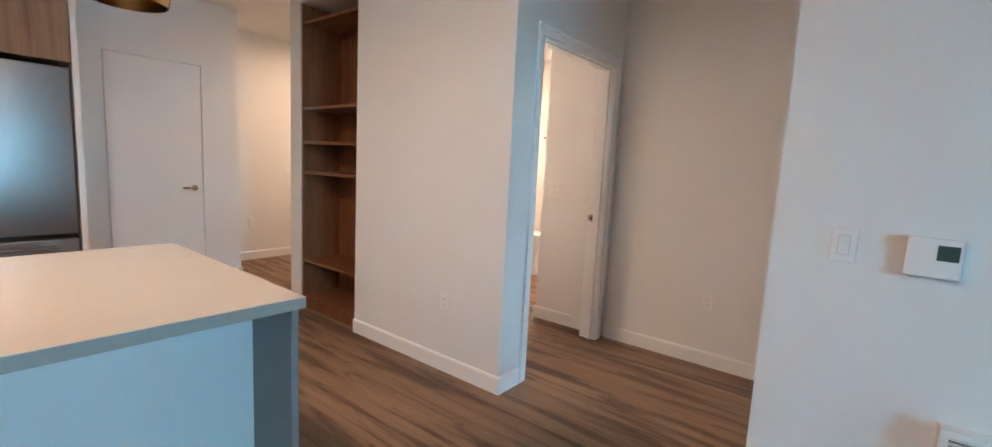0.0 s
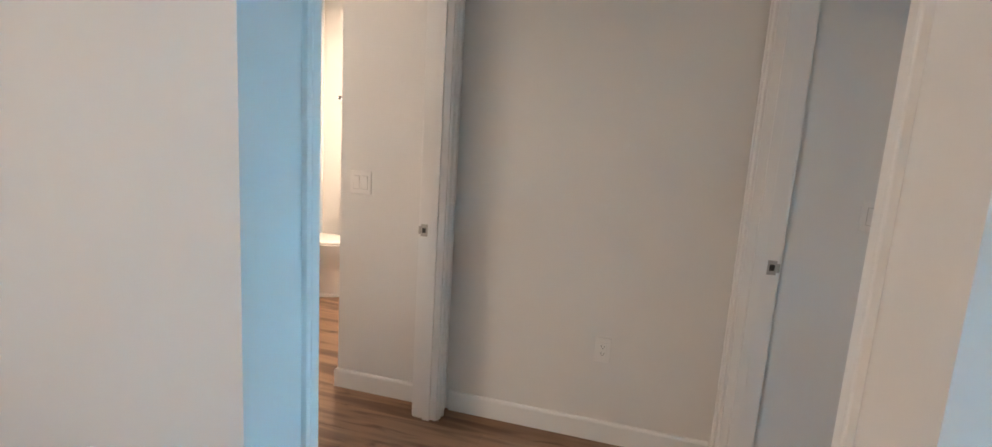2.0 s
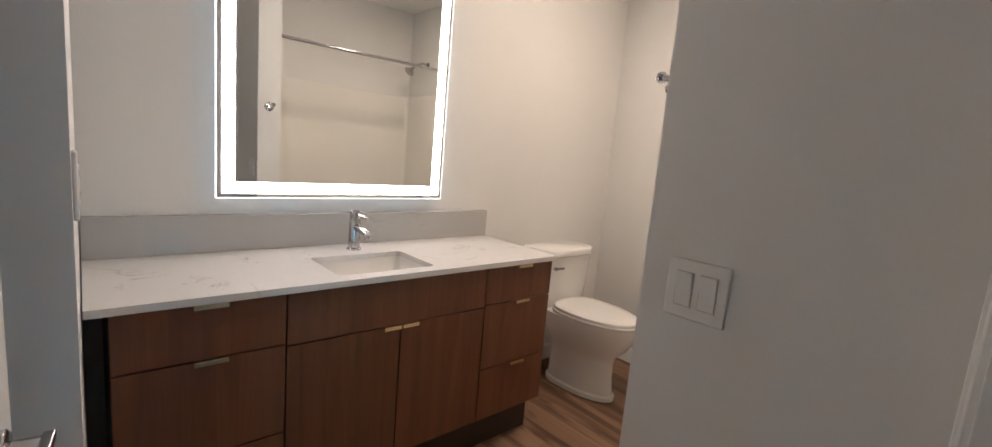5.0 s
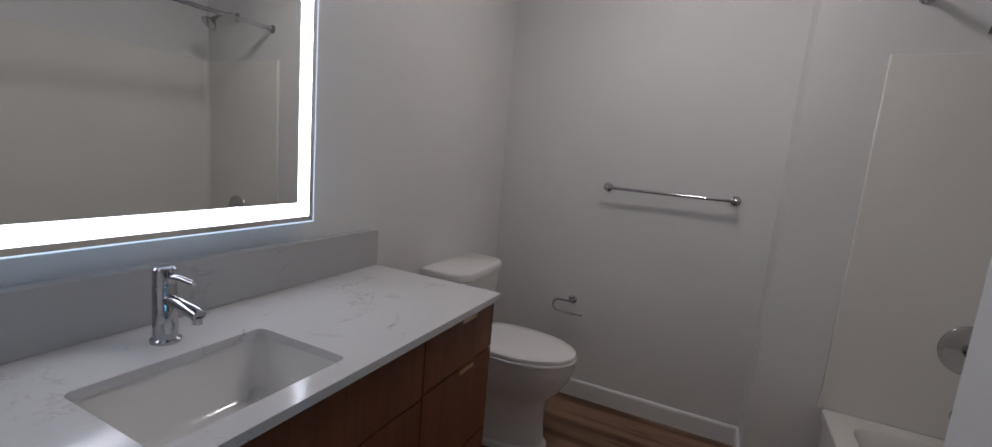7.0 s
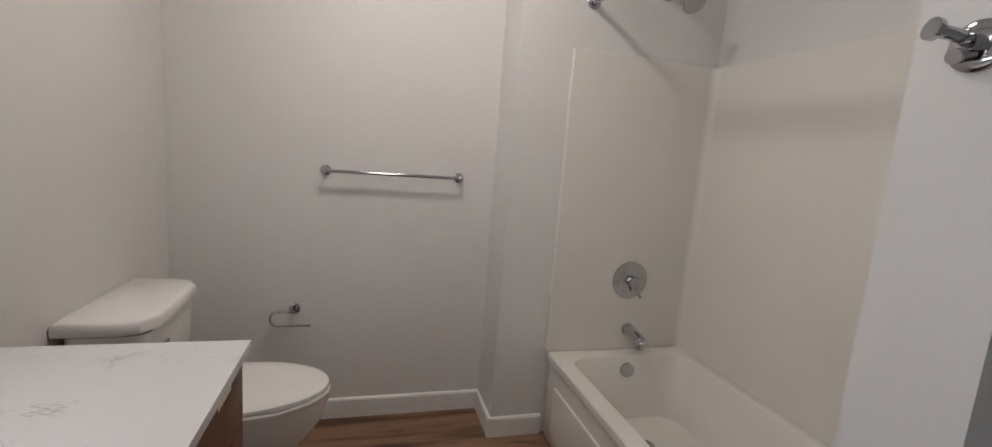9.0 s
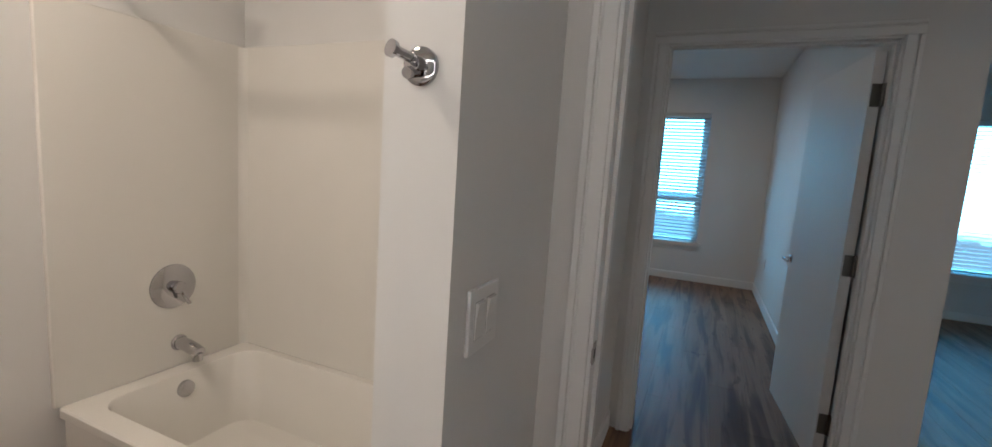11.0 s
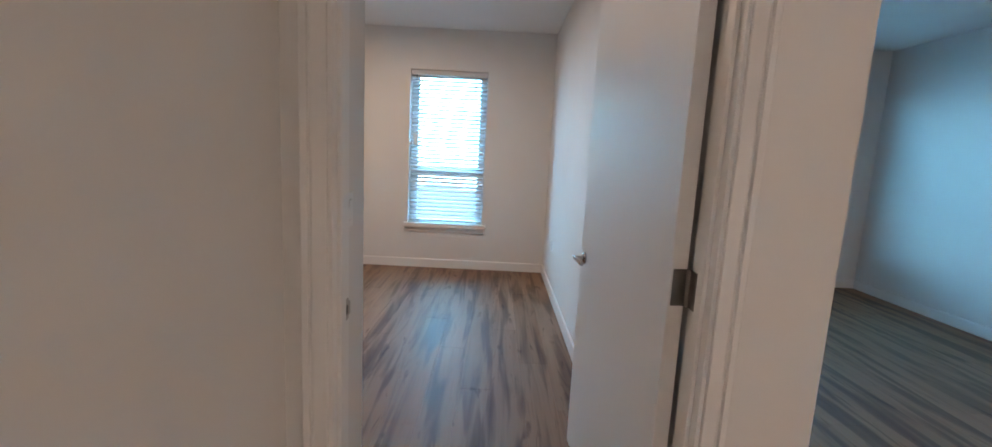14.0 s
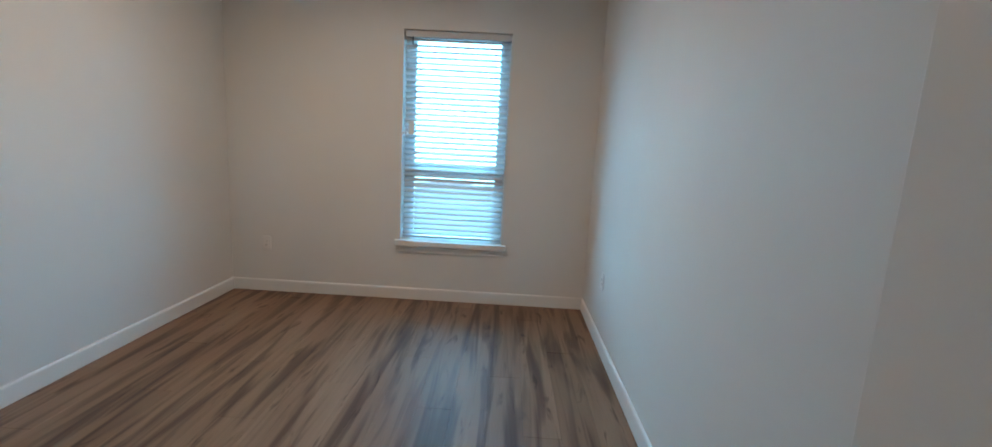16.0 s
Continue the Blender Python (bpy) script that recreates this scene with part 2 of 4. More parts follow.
def box(bm, x0, x1, y0, y1, z0, z1, bevel=0.0, segs=2):
    r = bmesh.ops.create_cube(bm, size=1.0)
    vs = r["verts"]
    for v in vs:
        v.co = Vector(((x0 + x1) / 2 + v.co.x * abs(x1 - x0), (y0 + y1) / 2 + v.co.y * abs(y1 - y0), (z0 + z1) / 2 + v.co.z * abs(z1 - z0)))
    if bevel > 0:
        es = list({e for v in vs for e in v.link_edges})
        bmesh.ops.bevel(bm, geom=es, offset=bevel, segments=segs, affect="EDGES", profile=0.6)
    return bm


def boxes(*specs, bevel=0.0):
    bm = bmesh.new()
    for s in specs:
        box(bm, *s, bevel=bevel)
    return bm


def rod(bm, a, b, r, r2=None, segs=20, caps=True):
    a, b = Vector(a), Vector(b)
    d = b - a
    m = Matrix.Translation((a + b) / 2) @ d.to_track_quat("Z", "Y").to_matrix().to_4x4()
    bmesh.ops.create_cone(bm, cap_ends=caps, segments=segs, radius1=r, radius2=r if r2 is None else r2, depth=d.length, matrix=m)
    return bm


def tube(bm, pts, r, segs=12):
    pts = [Vector(p) for p in pts]
    rings = []
    for i, p in enumerate(pts):
        d = (pts[min(i + 1, len(pts) - 1)] - pts[max(i - 1, 0)]).normalized()
        q = d.to_track_quat("Z", "Y")
        rings.append([bm.verts.new(p + q @ Vector((r * math.cos(a), r * math.sin(a), 0))) for a in (2 * math.pi * k / segs for k in range(segs))])
    for a, b in zip(rings, rings[1:]):
        # rings are matched by their nearest first vertex, so that the tube does not twist
        shift = min(range(segs), key=lambda k: (b[k].co - a[0].co).length)
        for k in range(segs):
            bm.faces.new((a[k], a[(k + 1) % segs], b[(k + 1 + shift) % segs], b[(k + shift) % segs]))
    bm.faces.new(rings[0])
    bm.faces.new(rings[-1])
    return bm


def lathe(bm, profile, m, segs=32):
    """Turns (radius, height) pairs round the z axis of the pose m."""
    rings = []
    for r, h in profile:
        if r < 1e-5:
            rings.append([bm.verts.new(m @ Vector((0, 0, h)))])
        else:
            rings.append([bm.verts.new(m @ Vector((r * math.cos(a), r * math.sin(a), h))) for a in (2 * math.pi * k / segs for k in range(segs))])
    for a, b in zip(rings, rings[1:]):
        for k in range(segs):
            n = (k + 1) % segs
            if len(a) == 1:
                bm.faces.new((a[0], b[k], b[n]))
            elif len(b) == 1:
                bm.faces.new((a[k], a[n], b[0]))
            else:
                bm.faces.new((a[k], a[n], b[n], b[k]))
    return bm


def loft(bm, rings, cap0=True, cap1=True):
    made = [[bm.verts.new(p) for p in ring] for ring in rings]
    n = len(made[0])
    for a, b in zip(made, made[1:]):
        for k in range(n):
            bm.faces.new((a[k], a[(k + 1) % n], b[(k + 1) % n], b[k]))
    if cap0:
        bm.faces.new(made[0])
    if cap1:
        bm.faces.new(made[-1])
    return bm


def extrude_profile(bm, profile, a, b, out, up):
    """Sweeps a closed (out, up) profile straight from a to b."""
    a, b, out, up = Vector(a), Vector(b), Vector(out), Vector(up)
    return loft(bm, [[p + out * u + up * w for u, w in profile] for p in (a, b)])


# ---------------------------------------------------------------- structure
B0, B1, BATH_HEAD = 0.246, 1.190, 2.02
D0, D1, BED_HEAD = 0.268, 1.205, 2.02
GY, GT, GYB, WX = 1.304, 0.138, 1.292, -0.625
FX, RX = 5.467, -2.10
YB, YJ, YR, YL = 3.235, 2.967, -3.40, 3.262
BED_R = 0.236
TX = 0.325

structure("ceiling", boxes((-4.37, FX + 0.2, YR - 0.12, 3.36, CEIL, CEIL + 0.1)), M_CEIL)
FLOOR = structure("floor", boxes((-4.37, FX + 0.2, YR - 0.12, 3.36, -0.12, -0.006)), M_SUB, "wood-look vinyl plank floor in warm brown")

structure("wall_shelf_block", boxes(
    (-1.372, -1.1, 0.0, 0.42, 0, CEIL),
    (-1.1, -0.12, 0.0, 0.24, 0, CEIL),
    (-2.295, -2.14, 0.0, 0.40, 0, CEIL),
    (-2.14, -1.372, 0.37, 0.42, 0, CEIL),
    (-2.14, -1.372, 0.0, 0.37, 2.46, CEIL)), M_WALL)
structure("wall_bath_door", boxes(
    (-0.12, 0.0, 0.0, B0, 0, CEIL),
    (-0.12, 0.0, B1, GY, 0, CEIL),
    (-0.12, 0.0, B0, B1, BATH_HEAD, CEIL)), M_WALL)
structure("wall_tub_wing", boxes((WX, 1.365, GY, GY + GT, 0, CEIL), (1.365, 1.866, GYB, GY + GT, 0, CEIL)), M_WALL)
structure("wall_bed_door", boxes(
    (1.245, 1.365, 0.0, D0, 0, CEIL),
    (1.245, 1.365, D1, GY, 0, CEIL),
    (1.245, 1.365, D0, D1, BED_HEAD, CEIL)), M_WALL)
structure("wall_living_bedroom", boxes((1.365, FX, 0.0, BED_R, 0, CEIL)), M_WALL)
structure("wall_bedroom_left", boxes((1.866, FX, YL, YL + 0.12, 0, CEIL)), M_WALL)
structure("wall_bedroom_back", boxes((1.746, 1.866, GY + GT, YL + 0.12, 0, CEIL)), M_WALL)
structure("wall_tub_long", boxes((TX, TX + 0.12, GY + GT, 3.34, 0, CEIL)), M_WALL)
structure("wall_bath_back", boxes((RX, TX, YB, 3.34, 0, CEIL), (-0.68, TX, YJ, YB, 0, CEIL)), M_WALL)
structure("wall_vanity", boxes((-2.295, RX, 0.40, 3.34, 0, CEIL)), M_WALL)
structure("wall_living_right", boxes((-3.62, FX, YR - 0.12, YR, 0, CEIL)), M_WALL)
BW = (0.958, 1.811, 0.505, 2.212)
LW = (-2.880, -1.49, 0.505, 2.185)


def wall_with_windows(name, x0, x1, y0, y1, holes):
    bm = bmesh.new()
    y = y0
    for h0, h1, z0, z1 in holes:
        box(bm, x0, x1, y, h0, 0, CEIL)
        box(bm, x0, x1, h0, h1, 0, z0)
        box(bm, x0, x1, h0, h1, z1, CEIL)
        y = h1
    box(bm, x0, x1, y, y1, 0, CEIL)
    return structure(name, bm, M_WALL)


wall_with_windows("wall_facade", FX, FX + 0.2, YR - 0.12, YL + 0.12, [LW, BW])
CD0, CD1, CHEAD = -0.96, -0.235, 2.06
structure("wall_closet", boxes(
    (-3.62, -3.5, YR, CD0, 0, CEIL), (-3.62, -3.5, CD1, 0.095, 0, CEIL), (-3.62, -3.5, CD0, CD1, CHEAD, CEIL)), M_WALL)
structure("wall_corridor", boxes((-4.37, -4.25, YR, 3.34, 0, CEIL), (-4.25, -3.62, -0.03, 0.095, 0, CEIL), (-4.25, -2.295, 3.22, 3.34, 0, CEIL)), M_WALL)

# baseboards: (x0, y0, x1, y1, out x, out y)
BASE_PROFILE = [(0.0, 0.0), (0.014, 0.0), (0.014, 0.088), (0.011, 0.096), (0.006, 0.1), (0.0, 0.1)]


def baseboard(x0, y0, x1, y1, ox, oy):
    bm = extrude_profile(bmesh.new(), BASE_PROFILE, (x0, y0, 0), (x1, y1, 0), (ox, oy, 0), (0, 0, 1))
    return structure("baseboard", bm, M_TRIM)


CW = 0.06
for row in [
    (-1.372, 0, 0.014, 0, 0, -1), (0, 0, 0, B0 - CW, 1, 0),
    (0.02, GY, 1.228, GY, 0, -1), (1.245, 0, 1.245, D0 - CW, -1, 0), (1.231, 0, FX, 0, 0, -1),
    (WX, GY, -0.12, GY, 0, -1), (WX, GY - 0.014, WX, GY + GT, -1, 0),
    (1.383, GYB, 1.88, GYB, 0, -1), (1.866, GYB, 1.866, YL, 1, 0),
    (1.866, YL, FX, YL, 0, -1), (FX, BED_R, FX, YL, -1, 0), (1.365, BED_R, FX, BED_R, 0, 1),
    (FX, YR, FX, 0, -1, 0), (-2.6, YR, FX, YR, 0, 1),
    (RX, YB, -0.68, YB, 0, -1), (-0.68, YJ - 0.014, -0.68, YB, -1, 0), (-0.68, YJ, -0.425, YJ, 0, -1), (RX, 2.09, RX, YB, 1, 0),
    (-3.5, CD1 + 0.01, -3.5, 0.109, 1, 0), (-3.5, -1.23, -3.5, CD0 - 0.01, 1, 0), (-4.25, 0.095, -3.486, 0.095, 0, 1), (-4.25, 0.095, -4.25, 3.22, 1, 0),
    (-2.309, 0, -2.14, 0, 0, -1), (-2.295, -0.014, -2.295, 3.22, -1, 0),
]:
    baseboard(*row)

CASE_PROFILE = [(0.0, 0.0), (0.009, 0.0), (0.011, 0.003), (0.012, 0.034), (0.008, 0.037), (0.008, 0.041), (0.016, 0.044), (0.017, CW - 0.003), (0.015, CW), (0.0, CW)]


def casing(x, out, y0, y1, head):
    """Moulded trim round a doorway in a wall x = const; out: the side that it faces."""
    bm = bmesh.new()
    o = (out, 0, 0)
    extrude_profile(bm, CASE_PROFILE, (x, y0, 0), (x, y0, head), o, (0, -1, 0))
    extrude_profile(bm, CASE_PROFILE, (x, y1, 0), (x, y1, head), o, (0, 1, 0))
    extrude_profile(bm, CASE_PROFILE, (x, y0 - CW, head), (x, y1 + CW, head), o, (0, 0, 1))
    return structure("trim", bm, M_TRIM)


def jamb(x0, x1, y0, y1, head, stop):
    bm = bmesh.new()
    t = 0.018
    box(bm, x0 - 0.002, x1 + 0.002, y0, y0 + t, 0, head, bevel=0.002)
    box(bm, x0 - 0.002, x1 + 0.002, y1 - t, y1, 0, head, bevel=0.002)
    box(bm, x0 - 0.002, x1 + 0.002, y0 + t, y1 - t, head - t, head, bevel=0.002)
    s0, s1 = stop
    box(bm, s0, s1, y0 + t, y0 + t + 0.011, 0, head - t, bevel=0.002)
    box(bm, s0, s1, y1 - t - 0.011, y1 - t, 0, head - t, bevel=0.002)
    box(bm, s0, s1, y0 + t + 0.011, y1 - t - 0.011, head - t - 0.011, head - t, bevel=0.002)
    return structure("door_frame", bm, M_TRIM)


casing(0.0, 1, B0 + 0.008, B1 - 0.008, BATH_HEAD - 0.008)
casing(-0.12, -1, B0 + 0.008, B1 - 0.008, BATH_HEAD - 0.008)
casing(1.245, -1, D0 + 0.008, D1 - 0.008, BED_HEAD - 0.008)
casing(1.365, 1, D0 + 0.008, D1 - 0.008, BED_HEAD - 0.008)
jamb(-0.12, 0.0, B0, B1, BATH_HEAD, (-0.066, -0.03))
jamb(1.245, 1.365, D0, D1, BED_HEAD, (1.275, 1.311))


def strike_plate(x, y, z, lip):
    t = thing("strike_plate", "satin nickel strike plate on the painted door frame", "strike plate", (x, y, z))
    bm = boxes((x - 0.016, x + 0.016, y - 0.002, y + 0.001, z - 0.028, z + 0.028), (x + lip * 0.016, x + lip * 0.027, y - 0.003, y + 0.001, z - 0.018, z + 0.018), bevel=0.0008)
    part("plate", bm, M_NICKEL, t)
    # no real opening: a thin dark block paints the hole's shade
    part("latch_hole_shade", boxes((x - 0.009, x + 0.009, y - 0.0026, y, z - 0.012, z + 0.012)), M_DARK, t, "dark patch for the shade in the latch hole")


strike_plate(-0.098, B1 - 0.018, 0.925, -1)
strike_plate(1.343, D1 - 0.018, 0.925, 1)


def lever(parent, x, y, z, side, way, m):
    """A lever handle on a leaf, in the leaf's own pose m: rose, neck and lever."""
    bm = bmesh.new()
    q = m @ Matrix.Translation((x, y, z)) @ pose(0, 0, 0, -90 * side)
    lathe(bm, [(0, 0), (0.026, 0), (0.026, 0.006), (0.022, 0.009), (0.0, 0.009)], q, 28)
    lathe(bm, [(0.010, 0.008), (0.010, 0.048), (0.0, 0.048)], q, 16)
    bx = bmesh.new()
    x1 = x + way * 0.115
    box(bx, min(x - way * 0.012, x1), max(x - way * 0.012, x1), y + side * 0.038, y + side * 0.052, z - 0.008, z + 0.010, bevel=0.0035, segs=3)
    bx.transform(m)
    handle = part("handle", bm, M_CHROME, parent, "chrome lever handle", True)
    part("lever", bx, M_CHROME, handle, "", True)


def door(name, label, x, y, turn, width, height, y0, y1, lever_way, hinges=False, lever_z=0.915):
    m = pose(x, y, 0, 0, 0, turn)
    t = new(name)
    t.matrix_basis = BASE[t.name] = m
    tagged(t, label, "door", "", "structure")
    bm = box(bmesh.new(), 0.005, width, y0, y1, 0.012, height, bevel=0.002)
    bm.transform(m)
    part("leaf", bm, M_DOOR, t)
    lever(t, width - 0.065, y1, lever_z, 1, lever_way, m)
    lever(t, width - 0.065, y0, lever_z, -1, lever_way, m)
    bm = boxes((width - 0.001, width + 0.0012, y0 + 0.01, y1 - 0.01, lever_z - 0.03, lever_z + 0.03), (width, width + 0.009, y0 + 0.016, y1 - 0.016, lever_z - 0.008, lever_z + 0.008), bevel=0.0005)
    bm.transform(m)
    part("latch", bm, M_NICKEL, t)
    if hinges:
        for z in (0.237, 1.02, 1.794):
            bm = bmesh.new()
            rod(bm, (-0.004, y0 - 0.003, z - 0.05), (-0.004, y0 - 0.003, z + 0.05), 0.0075, segs=14)
            box(bm, -0.001, 0.0035, y0 - 0.002, y1 - 0.006, z - 0.05, z + 0.05, bevel=0.001)
            bm.transform(m)
            box(bm, x - 0.05, x - 0.002, D0 + 0.017, D0 + 0.0205, z - 0.05, z + 0.05, bevel=0.0008)
            part("hinge", bm, M_HINGE, t, "dark metal butt hinge", True)
    return t


door("door_1", "white painted bathroom door standing wide open", -0.122, 0.266, 174.4, 0.86, 1.985, 0.0, 0.042, -1)
door("door_2", "white painted flush bedroom door standing open", 1.379, 0.292, 5.2, 0.862, 1.985, 0.0, 0.045, -1, True)
t = new("door_3")
t.matrix_basis = BASE[t.name] = pose(-3.5, CD0, 0)
tagged(t, "closed white flush closet door flush with the wall", "door", "", "structure")
part("leaf", box(bmesh.new(), -3.545, -3.503, CD0 + 0.004, CD1 - 0.004, 0.012, CHEAD - 0.004, bevel=0.002), M_DOOR, t)
lever(t, 0.648, 0.003, 0.925, 1, -1, pose(-3.502, CD0, 0, 0, 0, 90) @ pose(0, 0, 0, 0, 0, 0) @ Matrix.Diagonal((1, -1, 1, 1)))


# windows
def window(name, w, sash, label):
    y0, y1, z0, z1 = w
    t = new(name)
    t.matrix_basis = BASE[t.name] = pose(FX + 0.13, (y0 + y1) / 2, z0)
    tagged(t, label, "window", "", "structure")
    xa, xb = FX + 0.11, FX + 0.17
    part("window_frame", boxes((xa, xb, y0, y0 + 0.05, z0, z1), (xa, xb, y1 - 0.05, y1, z0, z1), (xa, xb, y0 + 0.05, y1 - 0.05, z0, z0 + 0.05), (xa, xb, y0 + 0.05, y1 - 0.05, z1 - 0.05, z1), bevel=0.004), M_VINYL, t)
    for a, b, c, d in sash:
        part("sash_bar", boxes((xa - 0.006, xb - 0.01, a, b, c, d), bevel=0.003), M_VINYL, t)
    pane = part("pane", boxes((xa + 0.028, xa + 0.032, y0 + 0.04, y1 - 0.04, z0 + 0.04, z1 - 0.04)), M_GLASS, t)
    pane.visible_shadow = False
    # stool and apron
    sill = part("window_sill", box(bmesh.new(), FX - 0.045, FX + 0.112, y0, y1, z0 - 0.002, z0 + 0.016, bevel=0.003), M_TRIM, t)
    part("sill_nose", box(bmesh.new(), FX - 0.05, FX - 0.001, y0 - 0.04, y1 + 0.04, z0 - 0.03, z0 + 0.015, bevel=0.006, segs=3), M_TRIM, sill)
    part("apron", box(bmesh.new(), FX - 0.018, FX, y0 - 0.025, y1 + 0.025, z0 - 0.085, z0 - 0.031, bevel=0.003), M_TRIM, sill)
    return t


window("window_1", BW, [(BW[0] + 0.05, BW[1] - 0.05, 1.045, 1.145), (BW[0] + 0.05, BW[0] + 0.085, 0.555, 2.16), (BW[1] - 0.085, BW[1] - 0.05, 0.555, 2.16)], "white vinyl window with a wooden sill in the bedroom")
window("window_2", LW, [(-2.41, -2.25, 0.555, 2.135), (LW[0] + 0.05, LW[0] + 0.125, 0.555, 2.135), (LW[0] + 0.125, -2.41, 0.99, 1.115), (LW[0] + 0.125, -2.41, 2.07, 2.135)], "wide white vinyl window with a fixed and an opening pane")


lock = part("sash_lock", box(bmesh.new(), FX + 0.07, FX + 0.102, -2.455, -2.405, 1.42, 1.455, bevel=0.006, segs=2), M_DARK, bpy.data.objects["window_2"], "dark window lock", True)
part("lock_lever", box(bmesh.new(), FX + 0.062, FX + 0.074, -2.50, -2.44, 1.432, 1.444, bevel=0.004), M_DARK, lock, "", True)

SLAT = bmesh.new()
loft(SLAT, [[Vector((u, y, 0.0035 * (1 - (u / 0.025) ** 2) + th)) for u, th in ((-0.025, 0), (-0.012, 0), (0.012, 0), (0.025, 0), (0.025, 0.0026), (0.012, 0.0026), (-0.012, 0.0026), (-0.025, 0.0026))] for y in (-0.5, 0.5)])
SLAT = mesh_of(SLAT, "slat", M_SLAT)


def blind(y0, y1, z0, z1, tilt, label):
    x = FX + 0.058
    t = thing("window_blind", label, "blind", (x, (y0 + y1) / 2, z1))
    part("head_rail", box(bmesh.new(), x - 0.03, x + 0.026, y0, y1, z1 - 0.052, z1 - 0.002, bevel=0.003), M_SLAT, t)
    part("bottom_rail", box(bmesh.new(), x - 0.026, x + 0.024, y0 + 0.004, y1 - 0.004, z0 + 0.018, z0 + 0.034, bevel=0.003), M_SLAT, t)
    n = int((z1 - z0 - 0.11) / 0.043)
    for k in range(n):
        s = part("slat", SLAT, None, t)
        s.matrix_parent_inverse = BASE[t.name].inverted()
        s.matrix_basis = pose(x, (y0 + y1) / 2, z0 + 0.06 + (z1 - z0 - 0.13) * k / (n - 1), 0, tilt + random.uniform(-2.5, 2.5), 0) @ Matrix.Diagonal((1, y1 - y0 - 0.008, 1, 1))
    for y in (y0 + 0.12, y1 - 0.12):
        part("ladder_cord", boxes((x - 0.0262, x - 0.0248, y - 0.001, y + 0.001, z0 + 0.03, z1 - 0.05), (x + 0.0248, x + 0.0262, y - 0.001, y + 0.001, z0 + 0.03, z1 - 0.05)), M_SLAT, t)
    wand = rod(bmesh.new(), (x - 0.034, y1 - 0.06, z1 - 0.05), (x - 0.034, y1 - 0.06, z1 - 0.11), 0.004, segs=8)
    part("tilt_wand", wand, M_DARK, t)
    return t


blind(BW[0] + 0.006, BW[1] - 0.006, BW[2] + 0.016, BW[3], -30, "white horizontal slat blind lowered over the bedroom window")
blind(LW[0] + 0.006, LW[1] - 0.006, LW[2] + 0.016, LW[3], 0, "white horizontal slat blind lowered over the living room window")

# ---------------------------------------------------------------- kitchen end
def island():
    t = thing("kitchen_island", "white painted kitchen island base with grey end panel", "kitchen island", (-0.25, -2.3, 0))
    part("body", boxes((-0.6, 0.118, -3.3, -1.387, 0.1, 0.878), bevel=0.002), M_ISLAND, t)
    # near-black strip along the bottom, 2 mm behind the body's +x face
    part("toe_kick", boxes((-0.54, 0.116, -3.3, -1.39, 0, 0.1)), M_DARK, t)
    part("end_panel", boxes((-0.61, 0.345, -1.386, -1.366, 0, 0.878), bevel=0.002), M_GREY, t)
    top = thing("island_countertop", "polished pale beige quartz countertop on the island", "countertop", (-0.13, -2.3, 0.88))
    part("slab", box(bmesh.new(), -0.635, 0.369, -3.3, -1.357, 0.879, 0.912, bevel=0.003), M_COUNTER, top)


def fridge():
    x = -2.83
    t = thing("refrigerator", "stainless steel refrigerator with a bottom freezer drawer", "refrigerator", (x - 0.35, -1.72, 0))
    part("body", boxes((-3.49, x - 0.06, -2.18, -1.27, 0.03, 1.79), bevel=0.004), M_DARK, t)
    part("door", box(bmesh.new(), x - 0.055, x, -1.722, -1.272, 0.655, 1.795, bevel=0.012, segs=3), M_STEEL, t, "", True)
    part("door", box(bmesh.new(), x - 0.055, x, -2.178, -1.728, 0.655, 1.795, bevel=0.012, segs=3), M_STEEL, t, "", True)
    part("freezer_drawer", box(bmesh.new(), x - 0.055, x, -2.178, -1.272, 0.06, 0.625, bevel=0.012, segs=3), M_STEEL, t, "", True)
    bm = tube(bmesh.new(), [(x, -2.05, 0.57), (x + 0.04, -2.05, 0.57), (x + 0.045, -2.04, 0.57), (x + 0.045, -1.41, 0.57), (x + 0.04, -1.40, 0.57), (x, -1.40, 0.57)], 0.011)
    part("handle", bm, M_STEEL, t, "", True)
    c = thing("upper_cabinet", "warm brown wood cabinet above the refrigerator", "cabinet", (x - 0.3, -1.72, 1.83))
    part("body", boxes((-3.49, x - 0.02, -2.2, -1.262, 1.83, CEIL - 0.01), bevel=0.002), M_CAB, c)
    for a, b in ((-2.2, -1.733), (-1.729, -1.262)):
        part("door", box(bmesh.new(), x - 0.019, x, a + 0.002, b - 0.002, 1.832, CEIL - 0.012, bevel=0.0015), M_CAB, c)
    p = thing("side_panel", "white painted tall panel beside the refrigerator", "panel", (x - 0.3, -1.245, 0))
    part("panel", boxes((-3.49, x + 0.005, -1.26, -1.225, 0, CEIL - 0.002), bevel=0.002), M_TRIM, p)


